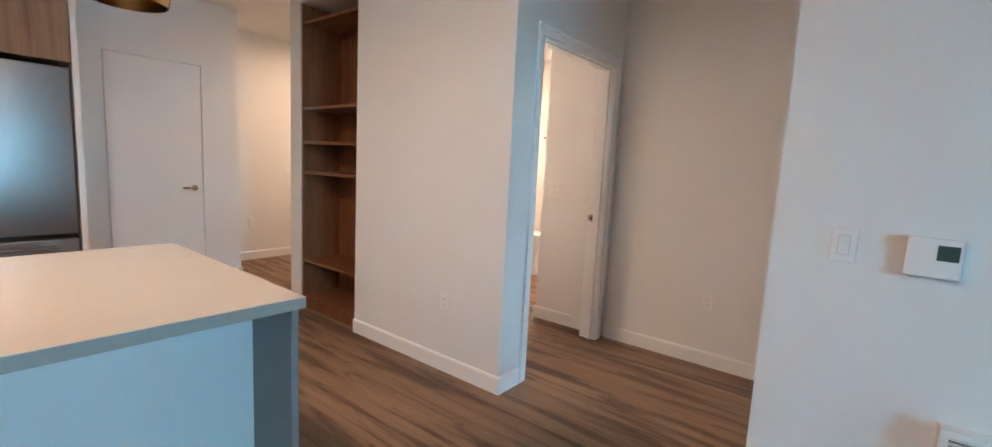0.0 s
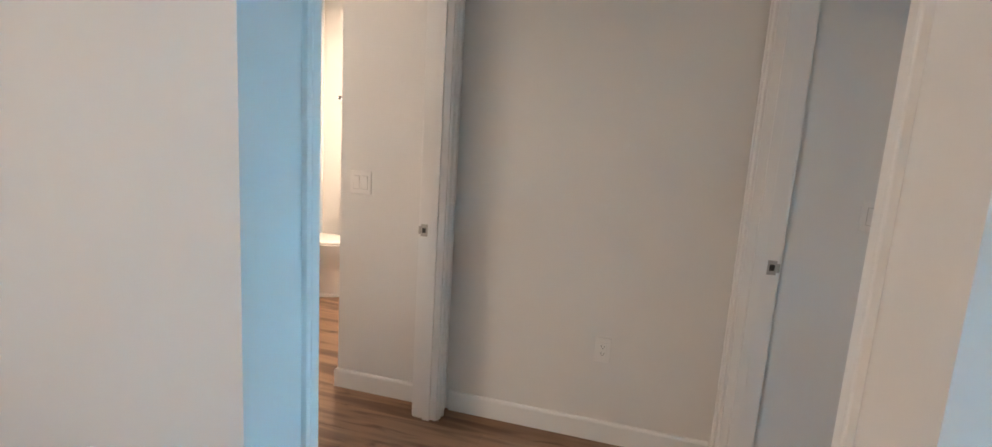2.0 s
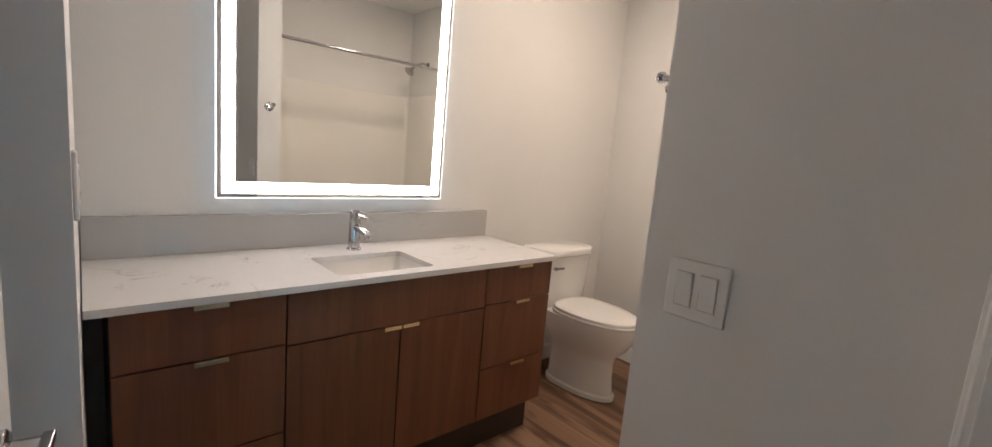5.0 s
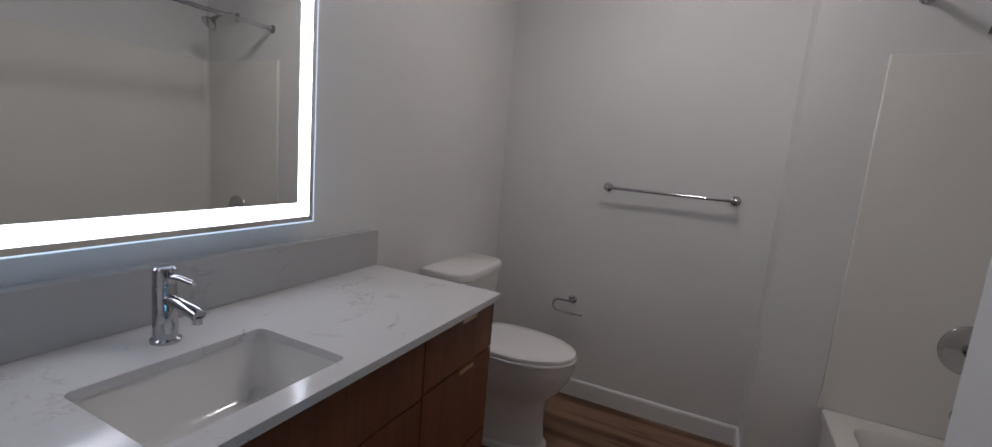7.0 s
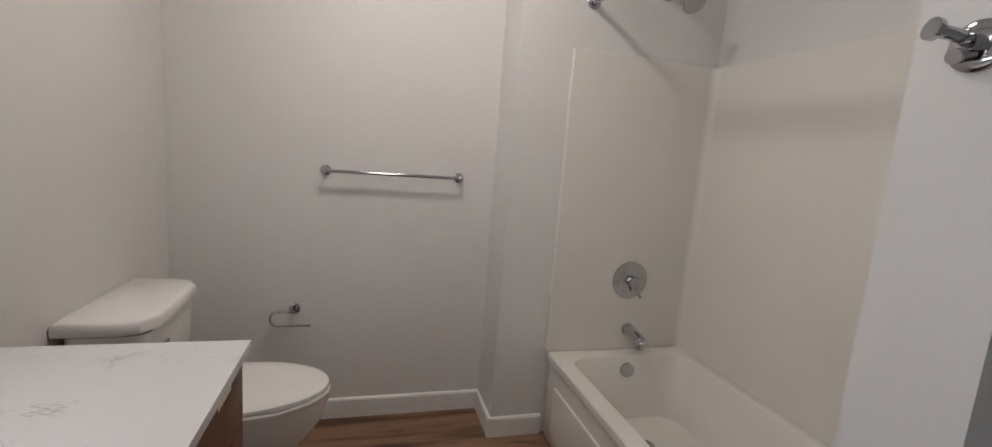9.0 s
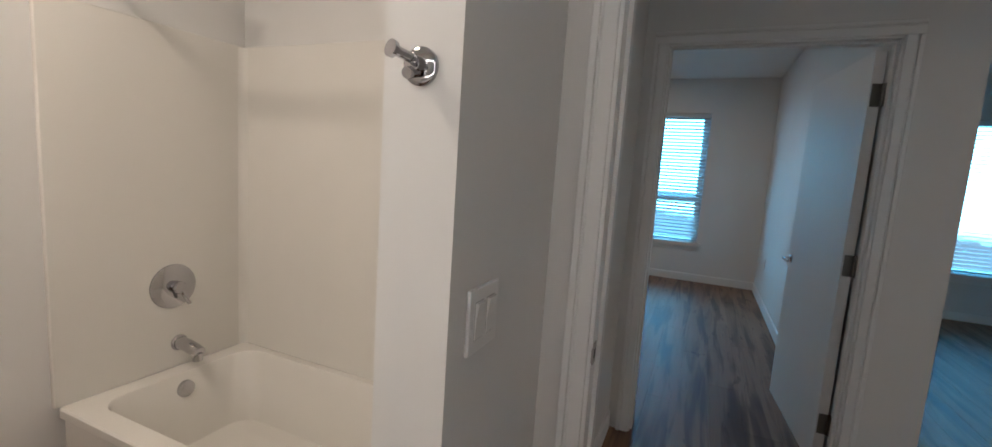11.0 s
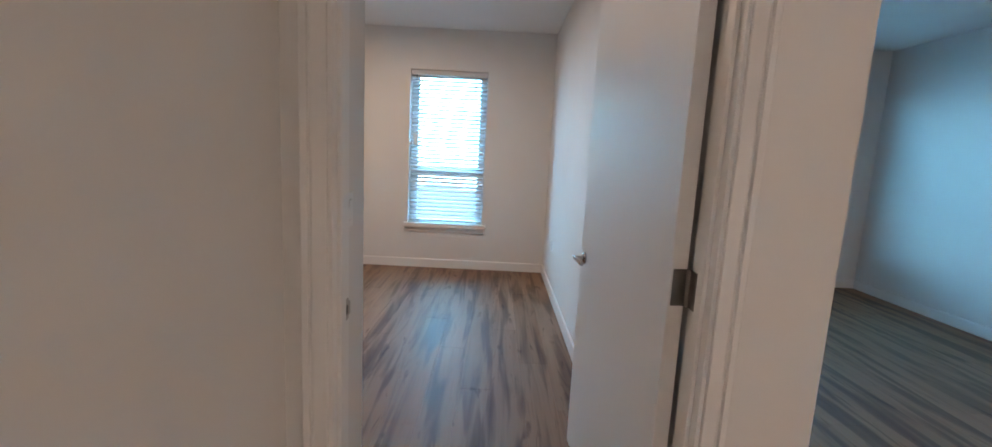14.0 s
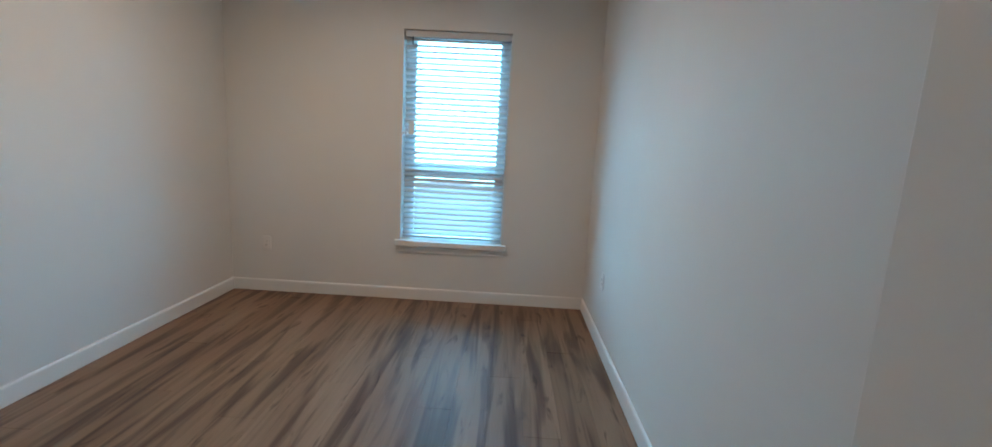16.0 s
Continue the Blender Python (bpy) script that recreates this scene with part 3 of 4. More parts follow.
def shelf_unit():
    x0, x1, y0, y1 = -2.138, -1.374, 0.012, 0.362
    t = thing("shelf_unit", "dark brown wood open shelving built into the wall", "shelving", (-1.72, 0.2, 0))
    for a in (x0, x1 - 0.02):
        part("side_panel", boxes((a, a + 0.02, y0, y1, 0, 2.455), bevel=0.001), M_SHELF, t)
    part("back_panel", boxes((x0 + 0.02, x1 - 0.02, y1 - 0.012, y1 - 0.001, 0.02, 2.44)), M_SHELF, t)
    for z in (0.10, 0.405, 1.135, 1.375, 1.645, 2.30):
        part("shelf", boxes((x0 + 0.021, x1 - 0.021, y0 + 0.002, y1 - 0.013, z, z + 0.022), bevel=0.0012), M_SHELF, t)
    part("plinth", boxes((x0 + 0.021, x1 - 0.021, y0 + 0.03, y0 + 0.045, 0.0, 0.10)), M_SHELF, t)


def pendant(x, y, z):
    t = thing("pendant_lamp", "brass dome pendant lamp hung from the ceiling", "lamp", (x, y, CEIL))
    m = Matrix.Translation((x, y, z))
    prof = [(0.088, 0.0), (0.094, 0.03), (0.092, 0.075), (0.080, 0.13), (0.056, 0.17), (0.03, 0.19), (0.012, 0.20), (0.012, 0.235), (0.0, 0.235)]
    inner = [(r - 0.003 if r > 0.02 else 0.0, h - 0.003) for r, h in reversed(prof[:6])]
    part("shade", lathe(bmesh.new(), [(0.0, 0.186)] + inner + prof, m, 48), M_BRASS, t, "", True)
    part("cord", rod(bmesh.new(), (x, y, z + 0.23), (x, y, CEIL - 0.02), 0.003, segs=8), M_DARK, t)
    part("canopy", lathe(bmesh.new(), [(0, CEIL - z - 0.025), (0.055, CEIL - z - 0.022), (0.06, CEIL - z), (0, CEIL - z)], m, 28), M_BRASS, t, "", True)
    part("bulb", lathe(bmesh.new(), [(0, 0.05), (0.022, 0.06), (0.03, 0.085), (0.022, 0.115), (0.013, 0.13), (0.013, 0.18), (0, 0.18)], m, 18), M_PLATE, t, "", True)


island()
fridge()
shelf_unit()
pendant(-0.03, -1.62, 1.655)

# ---------------------------------------------------------------- wall plates


def plate(kind, x, y, z, turn, wide, label, category, gang=1):
    """A wall plate in the plane of a wall; turn 0 faces -y."""
    m = pose(x, y, z, 0, 0, turn)
    t = thing(kind, label, category, (x, y, z), "wall plates", turn)
    w = wide / 2
    bm = box(bmesh.new(), -w, w, -0.0075, 0.0, -0.058, 0.058, bevel=0.0035, segs=3)
    bm.transform(m)
    part("plate", bm, M_PLATE, t, "", True)
    for g in range(gang):
        cx = (g - (gang - 1) / 2) * 0.046
        if kind == "light_switch":
            bm = box(bmesh.new(), cx - 0.0170, cx + 0.0170, -0.0082, -0.005, -0.0345, 0.0345, bevel=0.0006)
            r = bmesh.new()
            loft(r, [[Vector((cx + s, -0.0085 - d, h)) for h, d in ((-0.0325, 0.0008), (0.0, 0.0015), (0.0325, 0.006), (0.0325, -0.002), (-0.0325, -0.002))] for s in (-0.0153, 0.0153)])
            r.transform(m)
            bm.transform(m)
            # the grey rim paints the shade of the gap round the rocker
            part("switch_gap_shade", bm, M_GAP_SHADE, t)
            part("rocker", r, M_PLATE, t)
        else:
            bm = box(bmesh.new(), -0.0165, 0.0165, -0.0095, -0.005, -0.034, 0.034, bevel=0.0015)
            bm.transform(m)
            part("receptacle", bm, M_PLATE, t)
            # slots are not cut: dark raised bars paint the shade inside them
            for h in (0.017, -0.017):
                bm = boxes((-0.0075, -0.0055, -0.0098, -0.009, h - 0.002, h + 0.006), (0.0055, 0.0075, -0.0098, -0.009, h - 0.002, h + 0.006), (-0.002, 0.002, -0.0098, -0.009, h - 0.009, h - 0.005))
                bm.transform(m)
                part("socket", bm, M_DARK, t)
    return t


OUT = "white plastic electrical outlet on the painted wall"
SWI = "white plastic rocker light switch on the painted wall"
plate("outlet", -0.441, 0, 0.44, 0, 0.072, OUT, "outlet")
plate("outlet", 0.745, GY, 0.442, 0, 0.072, OUT, "outlet")
plate("outlet", FX, 2.955, 0.422, -90, 0.072, OUT, "outlet")
plate("outlet", 4.731, BED_R, 0.465, 180, 0.072, OUT, "outlet")
plate("outlet", -4.25, 0.53, 0.452, 90, 0.072, OUT, "outlet")
plate("outlet", -1.2, 0.42, 1.22, 180, 0.072, "white plastic outlet on the wall beside the vanity", "outlet")
plate("light_switch", 1.461, 0, 1.074, 0, 0.075, SWI, "light switch")
plate("light_switch", -0.507, GY, 1.110, 0, 0.118, "white plastic double rocker switch on the bathroom wall", "light switch", 2)
plate("light_switch", 1.682, GYB, 1.143, 0, 0.072, SWI, "light switch")
plate("light_switch", -4.25, 0.958, 1.11, 90, 0.075, SWI, "light switch")


def thermostat():
    t = thing("thermostat", "white square thermostat with a small dark display", "thermostat", (1.688, 0, 1.066))
    part("body", box(bmesh.new(), 1.622, 1.754, -0.027, 0.0, 1.004, 1.128, bevel=0.006, segs=3), M_PLATE, t, "", True)
    part("display", boxes((1.695, 1.746, -0.0285, -0.026, 1.060, 1.108), bevel=0.0006), M_SCREEN, t, "dark green liquid crystal display")


def heater():
    x0, x1, z0, z1 = 1.765, 2.06, 0.12, 0.548
    t = thing("wall_heater", "white recessed wall heater with a dark louvred grille", "heater", (1.9, 0, z0))
    bm = boxes((x0, x1, -0.06, 0, z1 - 0.022, z1), (x0, x1, -0.06, 0, z0, z0 + 0.022), (x0, x0 + 0.022, -0.06, 0, z0 + 0.022, z1 - 0.022), (x1 - 0.022, x1, -0.06, 0, z0 + 0.022, z1 - 0.022))
    part("housing", bm, M_PLATE, t)
    part("core", boxes((x0 + 0.022, x1 - 0.022, -0.02, -0.001, z0 + 0.022, z1 - 0.022)), M_DARK, t)
    n = 24
    for k in range(n):
        z = z0 + 0.03 + (z1 - z0 - 0.06) * k / (n - 1)
        part("louvre", boxes((x0 + 0.022, x1 - 0.022, -0.056, -0.035, z, z + 0.004)), M_PLATE, t)


thermostat()
heater()

# ---------------------------------------------------------------- bathroom
VX, VY0, VY1, CTZ = -1.546, 0.470, 2.09, 0.888


def tab_pull(parent, y, z, w=0.075):
    bm = boxes((VX - 0.002, VX + 0.012, y - w, y + w, z + 0.001, z + 0.004), (VX + 0.010, VX + 0.013, y - w, y + w, z - 0.010, z + 0.004), bevel=0.0006)
    part("handle", bm, M_GOLD, parent, "slim pale brass tab handle")


def vanity():
    t = thing("bathroom_vanity", "walnut-brown wood bathroom vanity with flat drawer fronts", "vanity", (-1.8, 1.28, 0))
    part("body", boxes((RX + 0.002, VX - 0.02, VY0, VY1, 0.17, 0.68), (RX + 0.002, VX - 0.02, VY0, VY0 + 0.018, 0.68, CTZ - 0.0225), (RX + 0.002, VX - 0.02, VY1 - 0.018, VY1, 0.68, CTZ - 0.0225), (VX - 0.035, VX - 0.02, VY0 + 0.018, VY1 - 0.018, 0.68, CTZ - 0.0225)), M_VANITY, t)
    # recessed plinth, coloured dark for the shade beneath the drawers
    part("toe_kick", boxes((RX + 0.002, -1.61, VY0 + 0.02, VY1 - 0.02, 0.0, 0.17)), M_TOE_SHADE, t)
    g = 0.0018
    top = CTZ - 0.025

    def front(name, y0, y1, z0, z1, pull=None, w=0.075):
        f = part(name, box(bmesh.new(), VX - 0.019, VX, y0 + g, y1 - g, z0 + g, z1 - g, bevel=0.0012), M_VANITY, t)
        if pull is not None:
            tab_pull(f, pull, z1 - g, w)

    for y0, y1, p in ((VY0, 0.888, 0.688), (1.69, VY1, 1.903)):
        front("drawer_front", y0, y1, 0.703, top, p, 0.042)
        front("drawer_front", y0, y1, 0.412, 0.701, p, 0.042)
        front("drawer_front", y0, y1, 0.172, 0.410, p, 0.042)
    front("sink_panel", 0.89, 1.688, 0.695, top)
    front("door", 0.89, 1.288, 0.172, 0.693, 1.252, 0.034)
    front("door", 1.29, 1.688, 0.172, 0.693, 1.326, 0.034)


S0, S1, SX0, SX1 = 1.068, 1.452, -1.866, -1.59


def rounded_rect(x0, x1, y0, y1, r, z, n=6):
    pts = []
    for cx, cy, a0 in ((x1 - r, y1 - r, 0), (x0 + r, y1 - r, 90), (x0 + r, y0 + r, 180), (x1 - r, y0 + r, 270)):
        for k in range(n + 1):
            a = radians(a0 + 90 * k / n)
            pts.append(Vector((cx + r * math.cos(a), cy + r * math.sin(a), z)))
    return pts


def holed_slab(x0, x1, y0, y1, z0, z1, hole):
    """A slab with a rounded opening; hole: x0, x1, y0, y1, radius."""
    n = 6
    inner = rounded_rect(*hole, 0, n)
    cx, cy = (hole[0] + hole[1]) / 2, (hole[2] + hole[3]) / 2
    corners = [Vector((x1, y1, 0)), Vector((x0, y1, 0)), Vector((x0, y0, 0)), Vector((x1, y0, 0))]
    bm = bmesh.new()
    layers = []
    for z in (z0, z1):
        layers.append(([bm.verts.new((p.x, p.y, z)) for p in inner], [bm.verts.new((c.x, c.y, z)) for c in corners]))
    m = n + 1
    for k, (inn, out) in enumerate(layers):
        for c in range(4):
            arc = inn[c * m:(c + 1) * m]
            for a, b in zip(arc, arc[1:]):
                bm.faces.new((a, b, out[c]))
            nxt = inn[((c + 1) * m) % len(inn)]
            bm.faces.new((arc[-1], nxt, out[(c + 1) % 4], out[c]))
    (i0, o0), (i1, o1) = layers
    for k in range(len(i0)):
        bm.faces.new((i0[k], i0[(k + 1) % len(i0)], i1[(k + 1) % len(i0)], i1[k]))
    for k in range(4):
        bm.faces.new((o0[k], o0[(k + 1) % 4], o1[(k + 1) % 4], o1[k]))
    return bm


def vanity_top():
    t = thing("vanity_countertop", "white quartz countertop with grey veins on the vanity", "countertop", (-1.8, 1.28, CTZ - 0.03))
    part("slab", holed_slab(RX + 0.001, -1.531, 0.424, 2.104, CTZ - 0.021, CTZ, (SX0, SX1, S0, S1, 0.018)), M_QUARTZ, t)
    part("backsplash", box(bmesh.new(), RX + 0.001, -2.064, 0.424, 2.104, CTZ + 0.0005, 1.026, bevel=0.0015), M_SPLASH, t)
    s = thing("sink", "white ceramic undermount rectangular sink", "sink", (-1.727, 1.257, CTZ - 0.17))
    e = 0.006
    rings = [rounded_rect(SX0 - e - 0.012, SX1 + e + 0.012, S0 - e - 0.012, S1 + e + 0.012, 0.03, CTZ - 0.022),
             rounded_rect(SX0 - e, SX1 + e, S0 - e, S1 + e, 0.024, CTZ - 0.022),
             rounded_rect(SX0 - e + 0.004, SX1 + e - 0.004, S0 - e + 0.004, S1 + e - 0.004, 0.026, CTZ - 0.05),
             rounded_rect(SX0 + 0.012, SX1 - 0.012, S0 + 0.012, S1 - 0.012, 0.032, CTZ - 0.14),
             rounded_rect(SX0 + 0.03, SX1 - 0.03, S0 + 0.03, S1 - 0.03, 0.034, CTZ - 0.158),
             rounded_rect(-1.757, -1.697, 1.23, 1.29, 0.03, CTZ - 0.166)]
    part("basin", loft(bmesh.new(), rings, False, True), M_CERAMIC, s, "", True)
    part("drain", lathe(bmesh.new(), [(0, 0.004), (0.02, 0.004), (0.024, 0.001), (0.024, -0.002), (0, -0.002)], Matrix.Translation((-1.727, 1.26, CTZ - 0.163)), 24), M_CHROME, s, "chrome drain", True)


def faucet():
    x, y, z = -1.955, 1.285, CTZ
    t = thing("faucet", "chrome single-lever faucet standing on the countertop", "faucet", (x, y, z))
    m = Matrix.Translation((x, y, z))
    part("body", lathe(bmesh.new(), [(0, 0), (0.030, 0), (0.030, 0.006), (0.024, 0.010), (0.0225, 0.125), (0.021, 0.128), (0.0215, 0.132), (0.0215, 0.163), (0.018, 0.167), (0, 0.167)], m, 32), M_CHROME, t, "", True)
    bm = tube(bmesh.new(), [(x + 0.01, y, z + 0.098), (x + 0.06, y, z + 0.095), (x + 0.10, y, z + 0.089), (x + 0.12, y, z + 0.085)], 0.0135, 18)
    spout = part("spout", bm, M_CHROME, t, "", True)
    part("aerator", rod(bmesh.new(), (x + 0.113, y, z + 0.080), (x + 0.113, y, z + 0.066), 0.010), M_CHROME, spout, "", True)
    part("lever", tube(bmesh.new(), [(x + 0.012, y, z + 0.150), (x + 0.05, y + 0.004, z + 0.150), (x + 0.092, y + 0.008, z + 0.146)], 0.0055, 10), M_CHROME, t, "", True)


def lit_mirror():
    y0, y1, z0, z1, x = 0.795, 1.782, 1.09, 2.10, -2.058
    t = thing("lit_mirror", "square wall mirror with a glowing white border", "mirror", (RX, (y0 + y1) / 2, z0))
    part("casing", box(bmesh.new(), RX + 0.002, x - 0.005, y0 + 0.012, y1 - 0.012, z0 + 0.012, z1 - 0.012), M_VINYL, t)
    a, b = 0.019, 0.062

    def ring(p, q):
        return boxes((x - 0.005, x, y0 + p, y1 - p, z0 + p, z0 + q), (x - 0.005, x, y0 + p, y1 - p, z1 - q, z1 - p), (x - 0.005, x, y0 + p, y0 + q, z0 + q, z1 - q), (x - 0.005, x, y1 - q, y1 - p, z0 + q, z1 - q))

    part("mirror_edge", ring(0.0035, a), M_MIRROR, t)
    xr = x - 0.010
    for spec in ((y0, y1, z0, z0 + 0.0034), (y0, y1, z1 - 0.0034, z1), (y0, y0 + 0.0034, z0 + 0.0034, z1 - 0.0034), (y1 - 0.0034, y1, z0 + 0.0034, z1 - 0.0034)):
        part("edge_light", boxes((xr, x, *spec)), M_EDGE, t, "thin glowing edge")
    part("mirror_glass", boxes((x - 0.005, x, y0 + b, y1 - b, z0 + b, z1 - b)), M_MIRROR, t)
    c, d, e, f = y0 + a, y1 - a, z0 + a, z1 - a
    w = b - a
    for spec in ((c, d, e, e + w), (c, d, f - w, f), (c, c + w, e + w, f - w), (d - w, d, e + w, f - w)):
        part("light_strip", boxes((x - 0.005, x - 0.0002, *spec)), M_LED, t, "glowing white light strip")


def toilet():
    cy = 2.66
    t = thing("toilet", "white ceramic two-piece toilet with the lid closed", "toilet", (-1.75, cy, 0))

    def oval(xb, xf, hw, z, n=40, back=0.55):
        cx = xb + (xf - xb) * 0.42
        pts = []
        for k in range(n):
            a = 2 * math.pi * k / n
            c, s = math.cos(a), math.sin(a)
            px = cx + (xf - cx) * c if c >= 0 else cx + (cx - xb) * -abs(c) ** back
            pts.append(Vector((px, cy + hw * math.copysign(abs(s) ** (0.85 if c < 0 else 1.0), s), z)))
        return pts

    rings = [oval(-1.95, -1.485, 0.125, 0.0), oval(-1.95, -1.485, 0.122, 0.022), oval(-1.94, -1.50, 0.108, 0.03), oval(-1.94, -1.512, 0.102, 0.12), oval(-1.94, -1.515, 0.103, 0.215),
             oval(-1.95, -1.500, 0.118, 0.255), oval(-1.97, -1.45, 0.150, 0.305), oval(-1.985, -1.412, 0.176, 0.365), oval(-1.99, -1.396, 0.184, 0.42), oval(-1.99, -1.396, 0.185, 0.450)]
    part("bowl", loft(bmesh.new(), rings), M_CERAMIC, t, "", True)
    rings = [oval(-1.915, -1.393, 0.184, 0.4515), oval(-1.915, -1.390, 0.187, 0.457), oval(-1.915, -1.390, 0.187, 0.466), oval(-1.91, -1.394, 0.183, 0.4705)]
    part("seat", loft(bmesh.new(), rings), M_CERAMIC, t, "", True)
    rings = [oval(-1.905, -1.397, 0.181, 0.473), oval(-1.905, -1.394, 0.184, 0.477), oval(-1.905, -1.396, 0.183, 0.489), oval(-1.895, -1.42, 0.165, 0.497), oval(-1.87, -1.48, 0.11, 0.500)]
    part("seat_lid", loft(bmesh.new(), rings), M_CERAMIC, t, "", True)

    def tank_ring(x0, x1, hw, z, r):
        return rounded_rect(x0, x1, cy - hw, cy + hw, r, z)

    def lid_ring(d, z):
        """The tank lid's outline: straight at the wall, its front corners cut."""
        x0, x1, y0, y1, c = -2.096 + d, -1.862 - d, cy - 0.226 + d, cy + 0.226 - d, 0.075
        return [Vector((px, py, z)) for px, py in ((x0, y0), (x1 - c, y0), (x1 - 0.4 * c, y0 + 0.22 * c), (x1, y0 + c), (x1, y1 - c), (x1 - 0.4 * c, y1 - 0.22 * c), (x1 - c, y1), (x0, y1))]

    part("tank", loft(bmesh.new(), [tank_ring(-2.085, -1.915, 0.195, 0.43, 0.05), tank_ring(-2.088, -1.90, 0.205, 0.48, 0.05), tank_ring(-2.09, -1.88, 0.213, 0.763, 0.05)]), M_CERAMIC, t, "", True)
    part("tank_lid", loft(bmesh.new(), [lid_ring(0.010, 0.764), lid_ring(0.001, 0.770), lid_ring(0.0, 0.776), lid_ring(0.0, 0.800), lid_ring(0.004, 0.807), lid_ring(0.014, 0.811)]), M_CERAMIC, t, "", True)
    bm = rod(bmesh.new(), (-1.90, cy - 0.15, 0.70), (-1.868, cy - 0.15, 0.70), 0.011, segs=14)
    box(bm, -1.873, -1.864, cy - 0.16, cy - 0.08, 0.692, 0.706, bevel=0.003)
    part("flush_lever", bm, M_CHROME, t, "", True)
    for s in (-1, 1):
        part("seat_hinge", box(bmesh.new(), -1.935, -1.905, cy + s * 0.075 - 0.02, cy + s * 0.075 + 0.02, 0.452, 0.485, bevel=0.006), M_CERAMIC, t, "", True)


def flange(bm, x, y, z, r=0.022, depth=0.05, way=(0, -1, 0), stem=0.007):
    q = Matrix.Translation((x, y, z)) @ Vector(way).to_track_quat("Z", "Y").to_matrix().to_4x4()
    lathe(bm, [(0, 0), (r, 0), (r, 0.006), (r * 0.85, 0.009), (stem, 0.010), (stem, depth), (0, depth)], q, 24)
    return bm


def towel_bar():
    y, z = YB, 1.218
    t = thing("towel_bar", "chrome towel bar fixed to the white bathroom wall", "towel bar", (-1.143, y, z))
    for x in (-1.468, -0.857):
        bm = flange(bmesh.new(), x, y, z, 0.024, 0.058, stem=0.008)
        bmesh.ops.create_uvsphere(bm, u_segments=16, v_segments=10, radius=0.0135, matrix=Matrix.Translation((x, y - 0.058, z)))
        part("post", bm, M_CHROME, t, "", True)
    part("bar", rod(bmesh.new(), (-1.468, y - 0.058, z), (-0.857, y - 0.058, z), 0.008), M_CHROME, t, "", True)


def paper_holder():
    x, y, z = -1.592, YB, 0.566
    t = thing("toilet_paper_holder", "empty chrome toilet paper holder on the wall", "paper holder", (x, y, z))
    part("post", flange(bmesh.new(), x, y, z, 0.024, 0.055), M_CHROME, t, "", True)
    pts = [(x, y - 0.052, z), (x - 0.06, y - 0.052, z)]
    for k in range(1, 9):
        a = radians(90 + 180 * k / 8)
        pts.append((x - 0.065 + 0.034 * math.cos(a), y - 0.052, z - 0.034 + 0.034 * math.sin(a)))
    pts += [(x + 0.06, y - 0.052, z - 0.068), (x + 0.075, y - 0.052, z - 0.066)]
    part("arm", tube(bmesh.new(), pts, 0.0055, 10), M_CHROME, t, "", True)


def robe_hook():
    x, y, z = WX, 1.372, 1.517
    t = thing("robe_hook", "round chrome robe hook on the white wall end", "hook", (x, y, z))
    part("rose", flange(bmesh.new(), x, y, z, 0.029, 0.012, (-1, 0, 0), 0.009), M_CHROME, t, "", True)
    part("post", rod(bmesh.new(), (x - 0.006, y, z), (x - 0.030, y, z), 0.013, segs=24), M_CHROME, t, "", True)
    part("peg", rod(bmesh.new(), (x - 0.022, y, z + 0.006), (x - 0.060, y + 0.010, z + 0.012), 0.0075, segs=18), M_CHROME, t, "", True)
    part("peg_cap", rod(bmesh.new(), (x - 0.059, y + 0.0097, z + 0.0118), (x - 0.065, y + 0.0113, z + 0.0128), 0.0125, segs=24), M_CHROME, t, "", True)
    part("lower_peg", rod(bmesh.new(), (x - 0.016, y, z - 0.010), (x - 0.040, y, z - 0.016), 0.0085, segs=16), M_CHROME, t, "", True)


T0, T1, TF, TZ = GY + GT + 0.002, 2.944, -0.426, 0.431


